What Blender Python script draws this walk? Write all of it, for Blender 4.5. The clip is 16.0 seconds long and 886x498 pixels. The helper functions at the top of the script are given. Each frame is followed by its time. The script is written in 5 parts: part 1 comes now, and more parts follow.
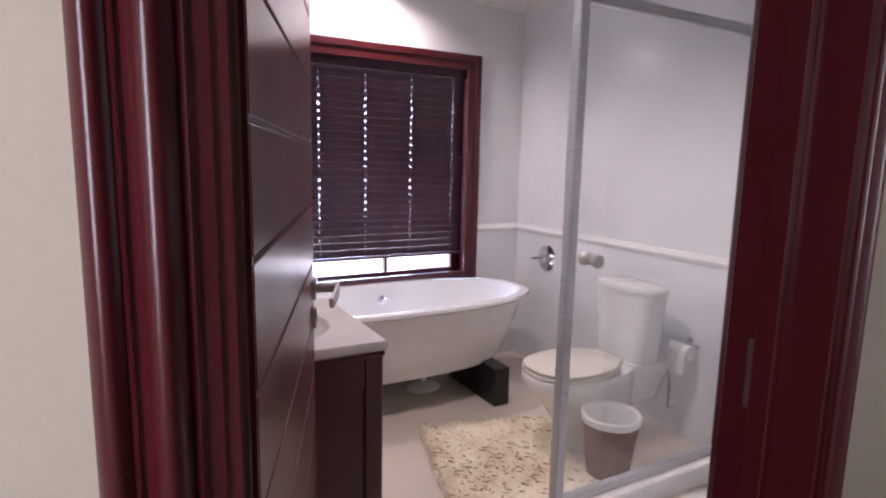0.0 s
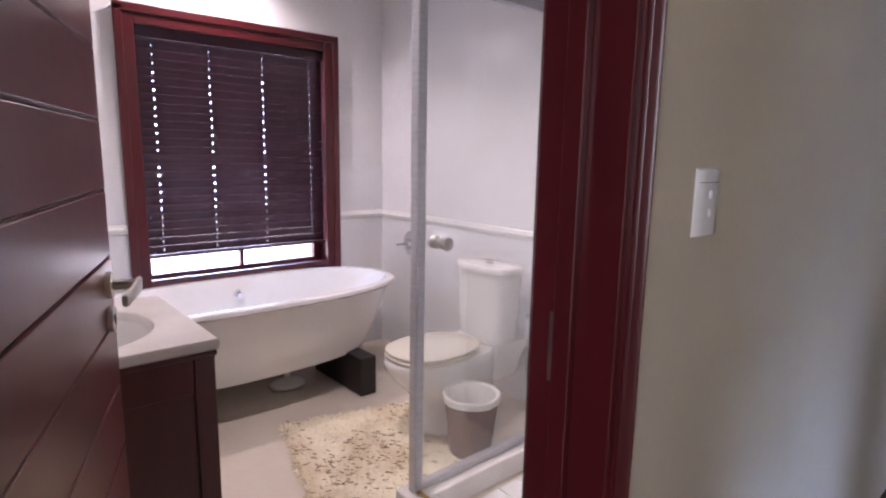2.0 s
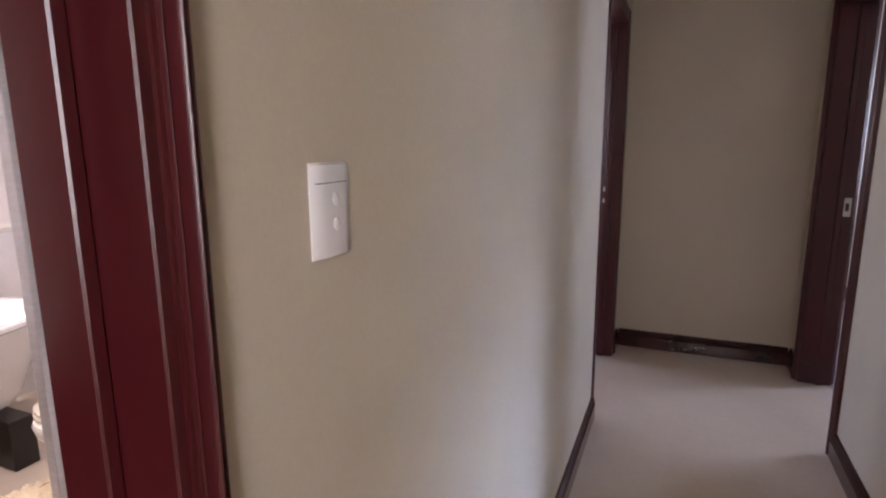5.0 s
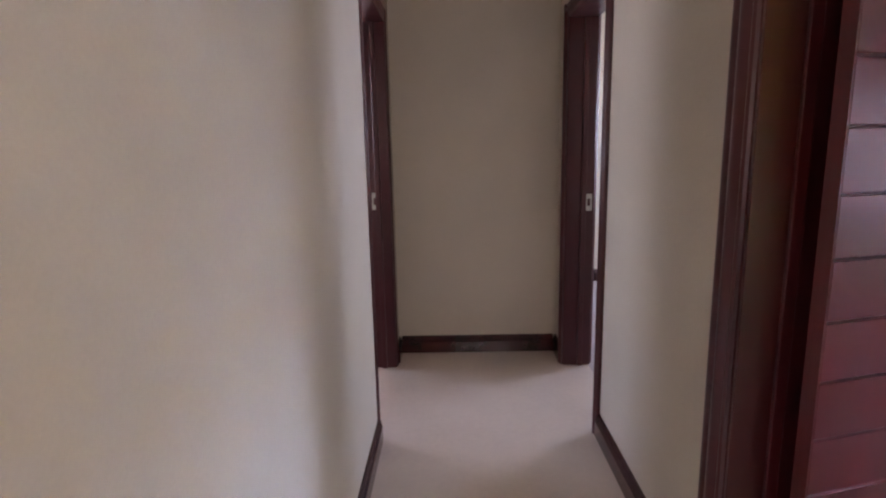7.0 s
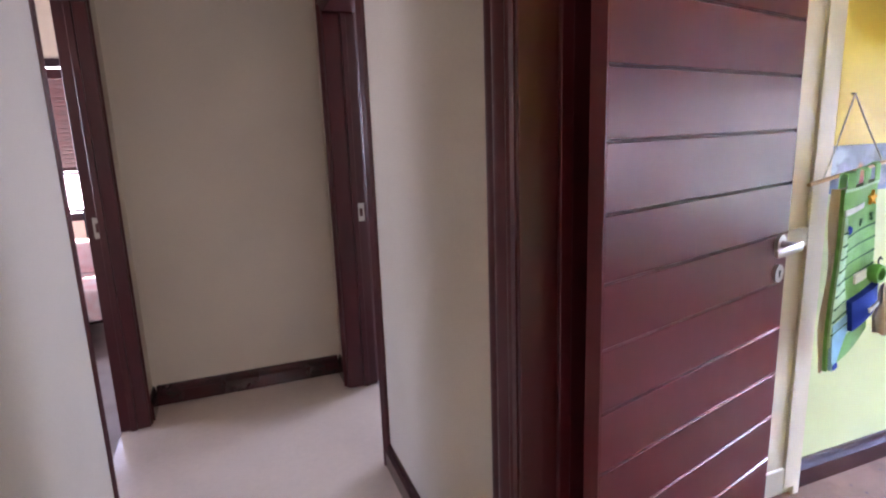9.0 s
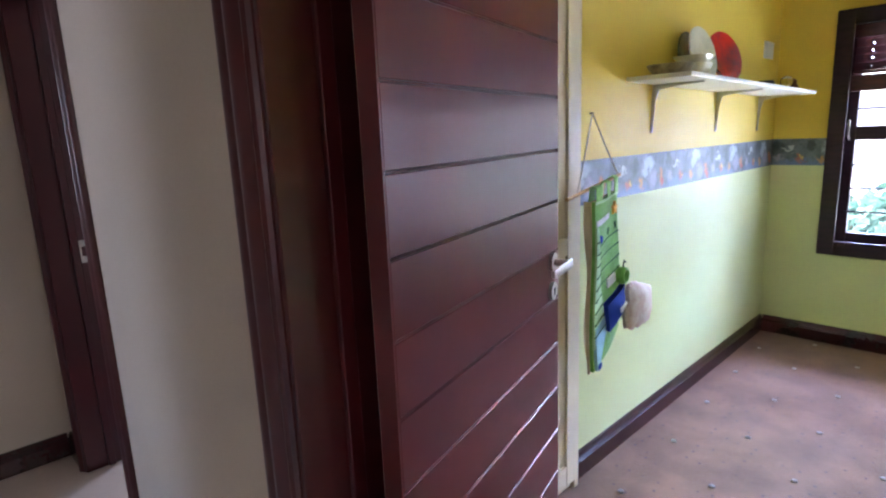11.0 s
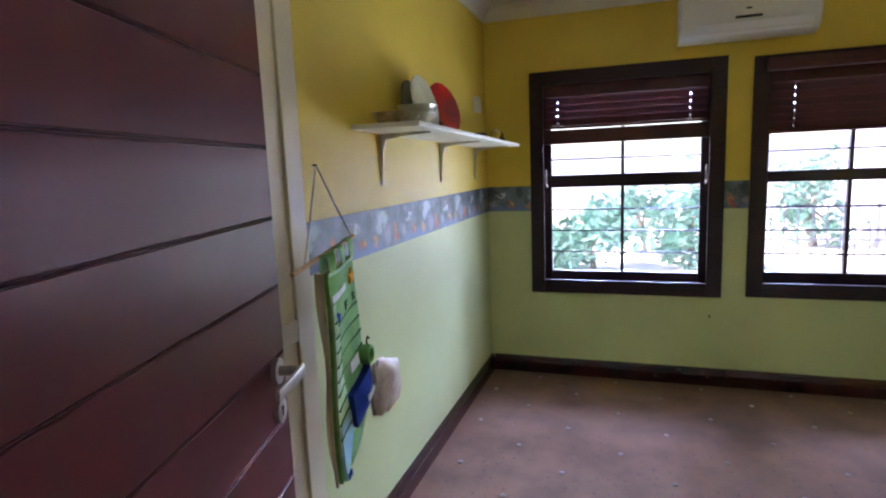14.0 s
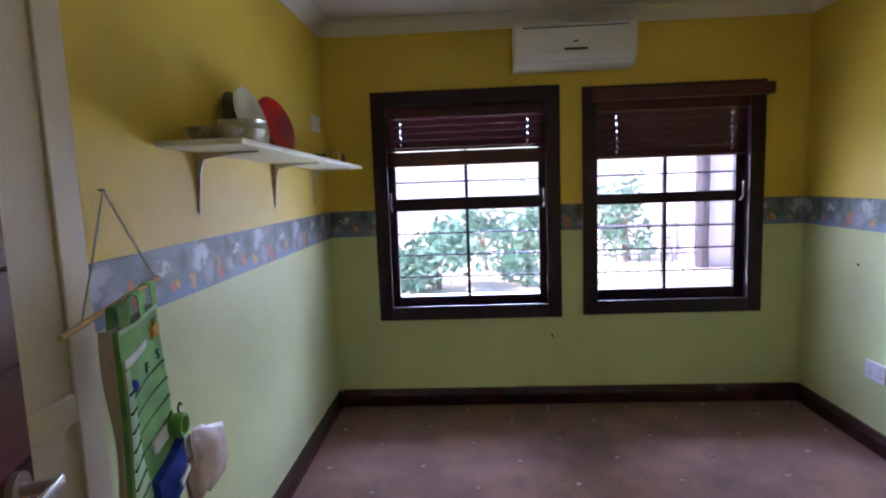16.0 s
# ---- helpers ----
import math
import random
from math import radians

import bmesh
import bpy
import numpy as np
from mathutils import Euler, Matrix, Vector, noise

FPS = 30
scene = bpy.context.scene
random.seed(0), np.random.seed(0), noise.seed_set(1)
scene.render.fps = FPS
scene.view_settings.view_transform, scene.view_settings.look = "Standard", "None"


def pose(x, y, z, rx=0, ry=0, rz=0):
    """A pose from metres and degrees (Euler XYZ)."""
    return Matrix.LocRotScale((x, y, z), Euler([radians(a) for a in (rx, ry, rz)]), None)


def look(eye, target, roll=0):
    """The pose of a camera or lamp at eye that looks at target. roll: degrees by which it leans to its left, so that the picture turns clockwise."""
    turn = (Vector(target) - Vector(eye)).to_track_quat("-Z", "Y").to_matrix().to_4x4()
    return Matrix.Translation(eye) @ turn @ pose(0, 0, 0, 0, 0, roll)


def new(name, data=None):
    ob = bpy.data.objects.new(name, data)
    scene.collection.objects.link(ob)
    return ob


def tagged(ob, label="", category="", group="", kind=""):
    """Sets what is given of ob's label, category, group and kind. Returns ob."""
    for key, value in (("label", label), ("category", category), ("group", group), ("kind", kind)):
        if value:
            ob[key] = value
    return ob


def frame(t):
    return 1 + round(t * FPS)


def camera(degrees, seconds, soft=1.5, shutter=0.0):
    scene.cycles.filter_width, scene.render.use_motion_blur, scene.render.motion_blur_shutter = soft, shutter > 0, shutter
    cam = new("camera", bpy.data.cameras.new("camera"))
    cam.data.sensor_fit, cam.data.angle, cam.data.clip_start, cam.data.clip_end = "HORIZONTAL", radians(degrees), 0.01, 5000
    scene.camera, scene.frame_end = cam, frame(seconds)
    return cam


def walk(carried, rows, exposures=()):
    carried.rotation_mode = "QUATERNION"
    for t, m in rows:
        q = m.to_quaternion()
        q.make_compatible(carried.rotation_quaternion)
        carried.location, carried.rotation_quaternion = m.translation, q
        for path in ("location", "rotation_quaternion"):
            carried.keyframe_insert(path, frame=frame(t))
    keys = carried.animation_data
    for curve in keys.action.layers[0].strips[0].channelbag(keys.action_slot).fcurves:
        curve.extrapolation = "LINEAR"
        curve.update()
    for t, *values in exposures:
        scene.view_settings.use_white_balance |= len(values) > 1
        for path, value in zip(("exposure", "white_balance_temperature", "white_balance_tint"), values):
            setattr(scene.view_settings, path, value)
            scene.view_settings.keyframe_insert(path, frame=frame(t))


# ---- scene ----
cam = camera(76.5, 16.0, soft=2.2)
METRES, EYE, TILT, LEAN, TURN = 2.2, 1.39, 0.0, 0.0, -40.0
PATH = [
    (0, (0.083, -0.070, 1.394), (1.037, 1.662, 1.095), 1.2),
    (0.5, (0.105, -0.070, 1.393), (1.138, 1.615, 1.087), 1.1),
    (1, (0.129, -0.076, 1.393), (1.244, 1.554, 1.081), 1.1),
    (1.5, (0.164, -0.082, 1.385), (1.37, 1.48, 1.066), 1.0),
    (2, (0.209, -0.089, 1.378), (1.503, 1.398, 1.046), 1.0),
    (2.5, (0.266, -0.105, 1.372), (1.648, 1.298, 1.022), 0.9),
    (3, (0.323, -0.126, 1.37), (1.793, 1.182, 1.010), 0.7),
    (3.2, (0.343, -0.132, 1.371), (1.848, 1.134, 1.008), 0.6),
    (5.5, (0.598, -0.046, 1.386), (2.475, 0.542, 1.011), -0.7),
    (6, (0.652, -0.049, 1.384), (2.572, 0.356, 1.01), -1.0),
    (6.5, (0.722, -0.060, 1.381), (2.678, 0.161, 1.01), -1.1),
    (7, (0.826, -0.078, 1.401), (2.79, -0.047, 1.023), -1.2),
    (7.5, (0.928, -0.147, 1.403), (2.887, -0.269, 1.018), -1.6),
    (8, (0.971, -0.167, 1.411), (2.911, -0.459, 1.024), -1.7),
    (8.5, (1.039, -0.181, 1.419), (2.94, -0.665, 1.029), -1.7),
    (9, (1.115, -0.214, 1.44), (2.946, -0.91, 1.035), -2.1),
    (9.5, (1.182, -0.236, 1.451), (2.914, -1.146, 1.035), -2.3),
    (9.7, (1.2, -0.24, 1.446), (2.889, -1.228, 1.035), -2.3),
    (11.8, (1.361, -0.477, 1.483), (2.609, -1.989, 1.089), -2.4),
    (12, (1.369, -0.517, 1.484), (2.577, -2.063, 1.096), -2.4),
    (12.5, (1.395, -0.57, 1.488), (2.479, -2.211, 1.124), -2.4),
    (13, (1.415, -0.617, 1.496), (2.368, -2.341, 1.15), -2.3),
    (13.5, (1.458, -0.658, 1.499), (2.267, -2.46, 1.185), -2.3),
    (14, (1.517, -0.698, 1.501), (2.159, -2.57, 1.211), -2.3),
    (14.5, (1.576, -0.73, 1.5), (2.05, -2.654, 1.228), -2.3),
    (15, (1.589, -0.774, 1.505), (1.913, -2.731, 1.249), -2.2),
    (15.5, (1.59, -0.84, 1.504), (1.787, -2.816, 1.261), -2.2),
    (16, (1.554, -0.912, 1.51), (1.663, -2.895, 1.275), -2.1),
]
walk(cam, [(t, look(eye, target, roll)) for t, eye, target, roll in PATH], [(0, 2.38, 6000, 28), (1, 2.6, 6000, 27), (2, 2.58, 6050, 28), (3, 2.6, 6150, 29), (5.5, 3.2, 6700, 31), (7.5, 3.4, 6700, 34), (8.5, 3.72, 6550, 37), (9.5, 3.5, 6300, 31), (12, 2.9, 6100, 29), (13.5, 2.42, 6200, 30), (16, 1.84, 6250, 35)])
# ---- exposure and world ----
scene.view_settings.exposure = 0.0
world = bpy.data.worlds.new("sky_world")
scene.world = world
world.use_nodes = True
wn = world.node_tree
for n in list(wn.nodes):
    wn.nodes.remove(n)
sky = wn.nodes.new("ShaderNodeTexSky")
sky.sky_type = "NISHITA"
sky.sun_disc = False
sky.sun_elevation = radians(50)
sky.sun_rotation = radians(92.5)
wbg = wn.nodes.new("ShaderNodeBackground")
wbg.inputs["Strength"].default_value = 0.14
wout = wn.nodes.new("ShaderNodeOutputWorld")
wn.links.new(sky.outputs[0], wbg.inputs["Color"])
wn.links.new(wbg.outputs[0], wout.inputs[0])


def lamp(name, kind, m, energy, colour, **size):
    data = bpy.data.lights.new(name, kind)
    data.energy, data.color = energy, colour
    for k, v in size.items():
        if k == "size":
            data.size = v
        elif k == "size_y":
            data.shape = "RECTANGLE"
            data.size_y = v
        elif k == "angle":
            data.angle = v
        elif k == "spot":
            data.spot_size = v
            data.spot_blend = 0.6
        elif k == "radius":
            data.shadow_soft_size = v
    ob = new(name, data)
    ob.matrix_world = m
    return ob


lamp("sun", "SUN", look((27, -1.2, 32), (0, 0, 0)), 5.0, (1.0, 0.95, 0.86), angle=radians(0.5))
SKYBLUE = (0.59, 0.75, 1.0)
lamp("sky_light_bedroom_high", "AREA", look((0.95, -7.3, 3.75), (0.95, -3.4, 0.2)), 120, (0.36, 0.50, 1.0), size=1.5, size_y=1.1)
lamp("sky_light_bedroom_low", "AREA", look((1.1, -9.0, 2.75), (1.1, -2.0, 0.9)), 228, (0.48, 0.70, 1.0), size=3.4, size_y=1.3)
# unseen lamp added below the sills, imitates bounce from the sunlit paving
lamp("paving_light_bedroom", "AREA", look((0.95, -6.5, -0.12), (0.95, -3.6, 2.0)), 48, (0.70, 0.93, 0.97), size=3.0, size_y=1.1)
lamp("sky_light_bathroom", "AREA", look((1.5, 4.4, 1.4), (1.5, 3.2, 0.7)), 38, SKYBLUE, size=1.6, size_y=1.2)
lamp("sky_light_north_room", "AREA", look((5.1, 3.9, 1.6), (4.5, 1.0, 0.6)), 6, SKYBLUE, size=1.4, size_y=1.2)
lamp("sky_light_south_room", "AREA", look((5.75, -4.15, 1.6), (3.7, -0.6, 0.9)), 13, SKYBLUE, size=1.3, size_y=1.2)
# fill lamp added outside an unseen landing opening, brightens the corridor's north wall
lamp("sky_light_landing", "AREA", look((-1.2, -1.05, 1.6), (0.9, -0.3, 1.2)), 6.5, (0.92, 0.95, 0.90), size=0.95, size_y=1.1)
lamp("bathroom_downlight_lamp_1", "SPOT", look((1.35, 3.02, 2.50), (1.35, 3.02, 0)), 10, (1.0, 0.90, 0.80), spot=radians(150), radius=0.05)
lamp("bathroom_downlight_lamp_2", "SPOT", look((1.15, 1.9, 2.50), (1.15, 1.9, 0)), 11, (1.0, 0.90, 0.80), spot=radians(140), radius=0.05)


# ---- materials ----
def material(name, colour, rough=0.5, metal=0.0, spec=0.5, var=0.12, scale=6.0, fine=90.0, bump=0.05, tint=None, stretch=(1, 1, 1), coat=0.0,
             island=0.0, rand=0.0, rough_var=0.08, sheen=0.0):
    """A two-scale noise material: broad variation and fine grain in colour, roughness and relief."""
    m = bpy.data.materials.new(name)
    m.use_nodes = True
    nt = m.node_tree
    bs = nt.nodes["Principled BSDF"]
    tc = nt.nodes.new("ShaderNodeTexCoord")
    mp = nt.nodes.new("ShaderNodeMapping")
    mp.inputs["Scale"].default_value = stretch
    mp.inputs["Location"].default_value = (3.37, 5.53, 7.71)
    nt.links.new(tc.outputs["Object"], mp.inputs["Vector"])
    big, small = nt.nodes.new("ShaderNodeTexNoise"), nt.nodes.new("ShaderNodeTexNoise")
    big.inputs["Scale"].default_value, small.inputs["Scale"].default_value = scale, fine
    big.inputs["Detail"].default_value, small.inputs["Detail"].default_value = 4, 3
    for n in (big, small):
        nt.links.new(mp.outputs[0], n.inputs["Vector"])
    mix = nt.nodes.new("ShaderNodeMix")
    mix.data_type = "RGBA"
    c = Vector(colour)
    t = Vector(tint) if tint else c * (1 - 2.2 * var)
    mix.inputs[6].default_value = (*(c * (1 + var)), 1)
    mix.inputs[7].default_value = (*t, 1)
    ramp = nt.nodes.new("ShaderNodeMapRange")
    ramp.inputs[1].default_value, ramp.inputs[2].default_value = 0.35, 0.75
    add = nt.nodes.new("ShaderNodeMath")
    add.operation = "MULTIPLY_ADD"
    add.inputs[1].default_value, add.inputs[2].default_value = 0.35, -0.175
    nt.links.new(small.outputs["Fac"], add.inputs[0])
    add2 = nt.nodes.new("ShaderNodeMath")
    nt.links.new(big.outputs["Fac"], add2.inputs[0])
    nt.links.new(add.outputs[0], add2.inputs[1])
    last = add2.outputs[0]
    if island or rand:
        src = nt.nodes.new("ShaderNodeNewGeometry" if island else "ShaderNodeObjectInfo")
        out = src.outputs["Random Per Island"] if island else src.outputs["Random"]
        ma = nt.nodes.new("ShaderNodeMath")
        ma.operation = "MULTIPLY_ADD"
        k = island or rand
        ma.inputs[1].default_value, ma.inputs[2].default_value = k, -k / 2
        nt.links.new(out, ma.inputs[0])
        ad = nt.nodes.new("ShaderNodeMath")
        nt.links.new(last, ad.inputs[0])
        nt.links.new(ma.outputs[0], ad.inputs[1])
        last = ad.outputs[0]
    nt.links.new(last, ramp.inputs[0])
    nt.links.new(ramp.outputs[0], mix.inputs[0])
    nt.links.new(mix.outputs[2], bs.inputs["Base Color"])
    rr = nt.nodes.new("ShaderNodeMapRange")
    rr.inputs[3].default_value, rr.inputs[4].default_value = max(0.02, rough - rough_var), min(1, rough + rough_var)
    nt.links.new(last, rr.inputs[0])
    nt.links.new(rr.outputs[0], bs.inputs["Roughness"])
    bs.inputs["Metallic"].default_value = metal
    bs.inputs["Specular IOR Level"].default_value = spec
    bs.inputs["Coat Weight"].default_value = coat
    bs.inputs["Coat Roughness"].default_value = 0.12
    bs.inputs["Sheen Weight"].default_value = sheen
    if bump:
        bp = nt.nodes.new("ShaderNodeBump")
        bp.inputs["Strength"].default_value, bp.inputs["Distance"].default_value = bump, 0.004
        nt.links.new(small.outputs["Fac"], bp.inputs["Height"])
        nt.links.new(bp.outputs[0], bs.inputs["Normal"])
    return m


def tile_material(name, colour, tw, th, joint, rough=0.15, dark=0.8):
    """Large glazed tiles: faint joints as relief and tone, glaze ripple."""
    m = material(name, colour, rough, var=0.03, scale=2.5, fine=30, bump=0.0)
    nt = m.node_tree
    bs = nt.nodes["Principled BSDF"]
    tc = nt.nodes.new("ShaderNodeTexCoord")
    geo = nt.nodes.new("ShaderNodeNewGeometry")
    sep = nt.nodes.new("ShaderNodeSeparateXYZ")
    nt.links.new(tc.outputs["Object"], sep.inputs[0])
    su = nt.nodes.new("ShaderNodeMath")
    nt.links.new(sep.outputs[0], su.inputs[0])
    nt.links.new(sep.outputs[1], su.inputs[1])
    comb = nt.nodes.new("ShaderNodeCombineXYZ")
    nt.links.new(su.outputs[0], comb.inputs[0])
    nt.links.new(sep.outputs[2], comb.inputs[1])
    br = nt.nodes.new("ShaderNodeTexBrick")
    br.offset = 0.0
    br.inputs["Scale"].default_value = 1.0
    br.inputs["Brick Width"].default_value, br.inputs["Row Height"].default_value = tw, th
    br.inputs["Mortar Size"].default_value = joint
    br.inputs["Color1"].default_value = br.inputs["Color2"].default_value = (1, 1, 1, 1)
    br.inputs["Mortar"].default_value = (dark, dark, dark * 0.98, 1)
    nt.links.new(comb.outputs[0], br.inputs["Vector"])
    old = bs.inputs["Base Color"].links[0].from_socket
    mu = nt.nodes.new("ShaderNodeMix")
    mu.data_type, mu.blend_type = "RGBA", "MULTIPLY"
    mu.inputs[0].default_value = 1.0
    nt.links.new(old, mu.inputs[6])
    nt.links.new(br.outputs["Color"], mu.inputs[7])
    nt.links.new(mu.outputs[2], bs.inputs["Base Color"])
    wav = nt.nodes.new("ShaderNodeTexNoise")
    wav.inputs["Scale"].default_value = 9
    nt.links.new(tc.outputs["Object"], wav.inputs["Vector"])
    b1 = nt.nodes.new("ShaderNodeBump")
    b1.inputs["Strength"].default_value, b1.inputs["Distance"].default_value = 0.08, 0.004
    nt.links.new(wav.outputs["Fac"], b1.inputs["Height"])
    nt.links.new(b1.outputs[0], bs.inputs["Normal"])
    return m


def glass_material(name, tint=(1, 1, 1), rough=0.0):
    m = bpy.data.materials.new(name)
    m.use_nodes = True
    bs = m.node_tree.nodes["Principled BSDF"]
    bs.inputs["Base Color"].default_value = (*tint, 1)
    bs.inputs["Transmission Weight"].default_value = 1.0
    bs.inputs["Roughness"].default_value = rough
    bs.inputs["IOR"].default_value = 1.45
    return m


MAHOGANY = material("mahogany_door", (0.098, 0.0075, 0.0100), 0.30, spec=0.46, var=0.07, scale=2.4, fine=22, stretch=(2.5, 2, 1.0), bump=0.018, coat=0.05, rand=0.06, rough_var=0.035)
FRAMEWOOD = material("mahogany_frame", (0.066, 0.0072, 0.0098), 0.33, spec=0.5, var=0.08, scale=2.2, fine=9, stretch=(4, 4, 0.8), bump=0.006, coat=0.12)
DARKWOOD = material("dark_stained_timber", (0.026, 0.0075, 0.012), 0.34, spec=0.35, var=0.25, scale=4, fine=60, stretch=(3, 12, 12), bump=0.05)
SKIRTING = material("dark_skirting_wood", (0.045, 0.009, 0.010), 0.2, var=0.2, scale=4, fine=60, bump=0.04, coat=0.3)
SLATWOOD = material("blind_slat_wood", (0.045, 0.014, 0.024), 0.36, var=0.2, scale=5, fine=70, stretch=(2, 16, 16), bump=0.03, rand=0.25)
REDSLAT = material("red_blind_slat_wood", (0.07, 0.012, 0.013), 0.38, var=0.2, scale=5, fine=70, stretch=(2, 16, 16), bump=0.03, rand=0.2)
BEIGE = material("beige_wall_paint", (0.553, 0.487, 0.388), 0.62, var=0.035, scale=1.6, fine=160, bump=0.05)
CEILWHITE = material("white_ceiling_paint", (0.74, 0.71, 0.66), 0.7, var=0.03, scale=2, fine=140, bump=0.04)
YELLOW = material("yellow_wall_paint", (0.70, 0.50, 0.045), 0.58, var=0.05, scale=1.5, fine=150, bump=0.06)
GREEN = material("pale_green_wall_paint", (0.60, 0.64, 0.30), 0.58, var=0.045, scale=1.5, fine=150, bump=0.06)
CREAM = material("cream_cupboard_paint", (0.70, 0.60, 0.44), 0.42, var=0.05, scale=3, fine=110, bump=0.04)
FLOORTILE = material("cream_polished_floor", (0.62, 0.52, 0.43), 0.22, var=0.04, scale=2.2, fine=40, bump=0.0)
BATHFLOOR = material("ivory_bathroom_floor", (0.70, 0.62, 0.52), 0.2, var=0.04, scale=2.2, fine=40, bump=0.0)
CARPET = material("worn_beige_carpet", (0.195, 0.095, 0.048), 0.95, spec=0.1, var=0.18, scale=4.2, fine=160, bump=0.5, sheen=0.2)
nt = CARPET.node_tree
bs = nt.nodes["Principled BSDF"]
vor, spot, dots = nt.nodes.new("ShaderNodeTexVoronoi"), nt.nodes.new("ShaderNodeMapRange"), nt.nodes.new("ShaderNodeMix")
vor.inputs["Scale"].default_value, vor.inputs["Randomness"].default_value = 15.0, 0.35
spot.inputs[1].default_value, spot.inputs[2].default_value, spot.inputs[3].default_value, spot.inputs[4].default_value = 0.07, 0.12, 0.75, 0.0
dots.data_type = "RGBA"
dots.inputs[7].default_value = (0.05, 0.035, 0.04, 1)
nt.links.new(nt.nodes.new("ShaderNodeTexCoord").outputs["Object"], vor.inputs["Vector"])
nt.links.new(vor.outputs["Distance"], spot.inputs[0])
nt.links.new(spot.outputs[0], dots.inputs[0])
nt.links.new(bs.inputs["Base Color"].links[0].from_socket, dots.inputs[6])
nt.links.new(dots.outputs[2], bs.inputs["Base Color"])
GREYCARPET = material("grey_carpet", (0.33, 0.29, 0.28), 0.95, spec=0.1, var=0.12, scale=3, fine=380, bump=0.4)
TUFT = material("off_white_tuft", (0.38, 0.33, 0.29), 0.9, var=0.15, scale=30, fine=400, bump=0.4)
WALLTILE = tile_material("white_wall_tile", (0.74, 0.73, 0.74), 0.30, 0.45, 0.0020, dark=0.95)
CERAMIC = material("white_ceramic", (0.80, 0.79, 0.77), 0.10, var=0.015, scale=3, fine=30, bump=0.0, coat=0.5)
ENAMEL = material("white_bath_enamel", (0.78, 0.77, 0.76), 0.14, var=0.02, scale=3, fine=30, bump=0.0, coat=0.4)
SEATPLASTIC = material("ivory_seat_plastic", (0.72, 0.68, 0.58), 0.25, var=0.02, scale=3, fine=40, bump=0.0)
MARBLE = material("white_marble_top", (0.76, 0.72, 0.68), 0.18, var=0.05, scale=7, fine=60, bump=0.0, coat=0.3)
CHROME = material("chrome", (0.75, 0.75, 0.76), 0.09, metal=1.0, var=0.02, scale=20, fine=200, bump=0.0)
SATIN = material("satin_nickel", (0.56, 0.53, 0.49), 0.36, metal=1.0, var=0.05, scale=30, fine=300, bump=0.02)
ALU = material("matt_aluminium", (0.55, 0.55, 0.57), 0.38, metal=0.7, var=0.05, scale=12, fine=200, stretch=(1, 1, 8), bump=0.02)
BRASS = material("dull_brass", (0.45, 0.30, 0.10), 0.35, metal=1.0, var=0.1, scale=20, fine=200, bump=0.02)
PLASTIC = material("white_plastic", (0.74, 0.73, 0.74), 0.35, var=0.02, scale=5, fine=120, bump=0.01)
ACPLASTIC = material("air_conditioner_plastic", (0.68, 0.66, 0.63), 0.32, var=0.03, scale=4, fine=120, bump=0.01)
BLACK = material("black_plastic", (0.012, 0.012, 0.013), 0.4, var=0.1, scale=10, fine=100, bump=0.02)
BLACKWOOD = material("black_stained_block", (0.014, 0.010, 0.010), 0.35, var=0.2, scale=6, fine=80, bump=0.03)
SHELFWHITE = material("white_melamine", (0.74, 0.72, 0.66), 0.45, var=0.04, scale=5, fine=120, bump=0.02)
PAPER = material("white_paper", (0.82, 0.81, 0.79), 0.9, spec=0.2, var=0.03, scale=8, fine=200, bump=0.1)
LINER = material("white_bin_liner", (0.80, 0.78, 0.74), 0.4, var=0.06, scale=22, fine=120, bump=0.3)
WICKER = material("brown_basket_weave", (0.15, 0.078, 0.050), 0.75, var=0.25, scale=40, fine=180, bump=0.5)
RUG = material("cream_shaggy_rug", (0.90, 0.82, 0.63), 0.95, spec=0.1, var=0.05, tint=(0.66, 0.52, 0.34), scale=5, fine=300, bump=0.2, island=0.20, sheen=0.2)
RUGBROWN = material("brown_rug_strand", (0.30, 0.18, 0.09), 0.95, spec=0.1, var=0.2, scale=20, fine=300, bump=0.2)
FELT = material("green_quilted_cloth", (0.16, 0.40, 0.085), 0.9, spec=0.15, var=0.16, scale=14, fine=300, bump=0.5, sheen=0.3)
FELTPALE = material("pale_green_cloth", (0.42, 0.62, 0.36), 0.9, spec=0.15, var=0.1, scale=14, fine=300, bump=0.5)
FELTDARK = material("dark_green_stitching", (0.04, 0.12, 0.05), 0.9, var=0.1, scale=14, fine=300, bump=0.2)
FELTBLUE = material("blue_cloth", (0.018, 0.05, 0.33), 0.85, spec=0.2, var=0.15, scale=14, fine=300, bump=0.4)
FELTSKY = material("light_blue_cloth", (0.30, 0.55, 0.70), 0.85, spec=0.2, var=0.1, scale=14, fine=300, bump=0.4)
FELTORANGE = material("orange_cloth", (0.80, 0.36, 0.03), 0.85, var=0.1, scale=14, fine=300, bump=0.3)
FELTWHITE = material("white_cloth", (0.74, 0.74, 0.70), 0.85, var=0.08, scale=14, fine=300, bump=0.3)
CANVAS = material("beige_canvas_backing", (0.55, 0.44, 0.30), 0.9, var=0.1, scale=10, fine=300, bump=0.3)
DOWEL = material("pale_dowel_wood", (0.55, 0.33, 0.15), 0.55, var=0.15, scale=10, fine=120, bump=0.05)
STRING = material("cotton_string", (0.50, 0.45, 0.33), 0.9, var=0.1, scale=60, fine=300, bump=0.2)
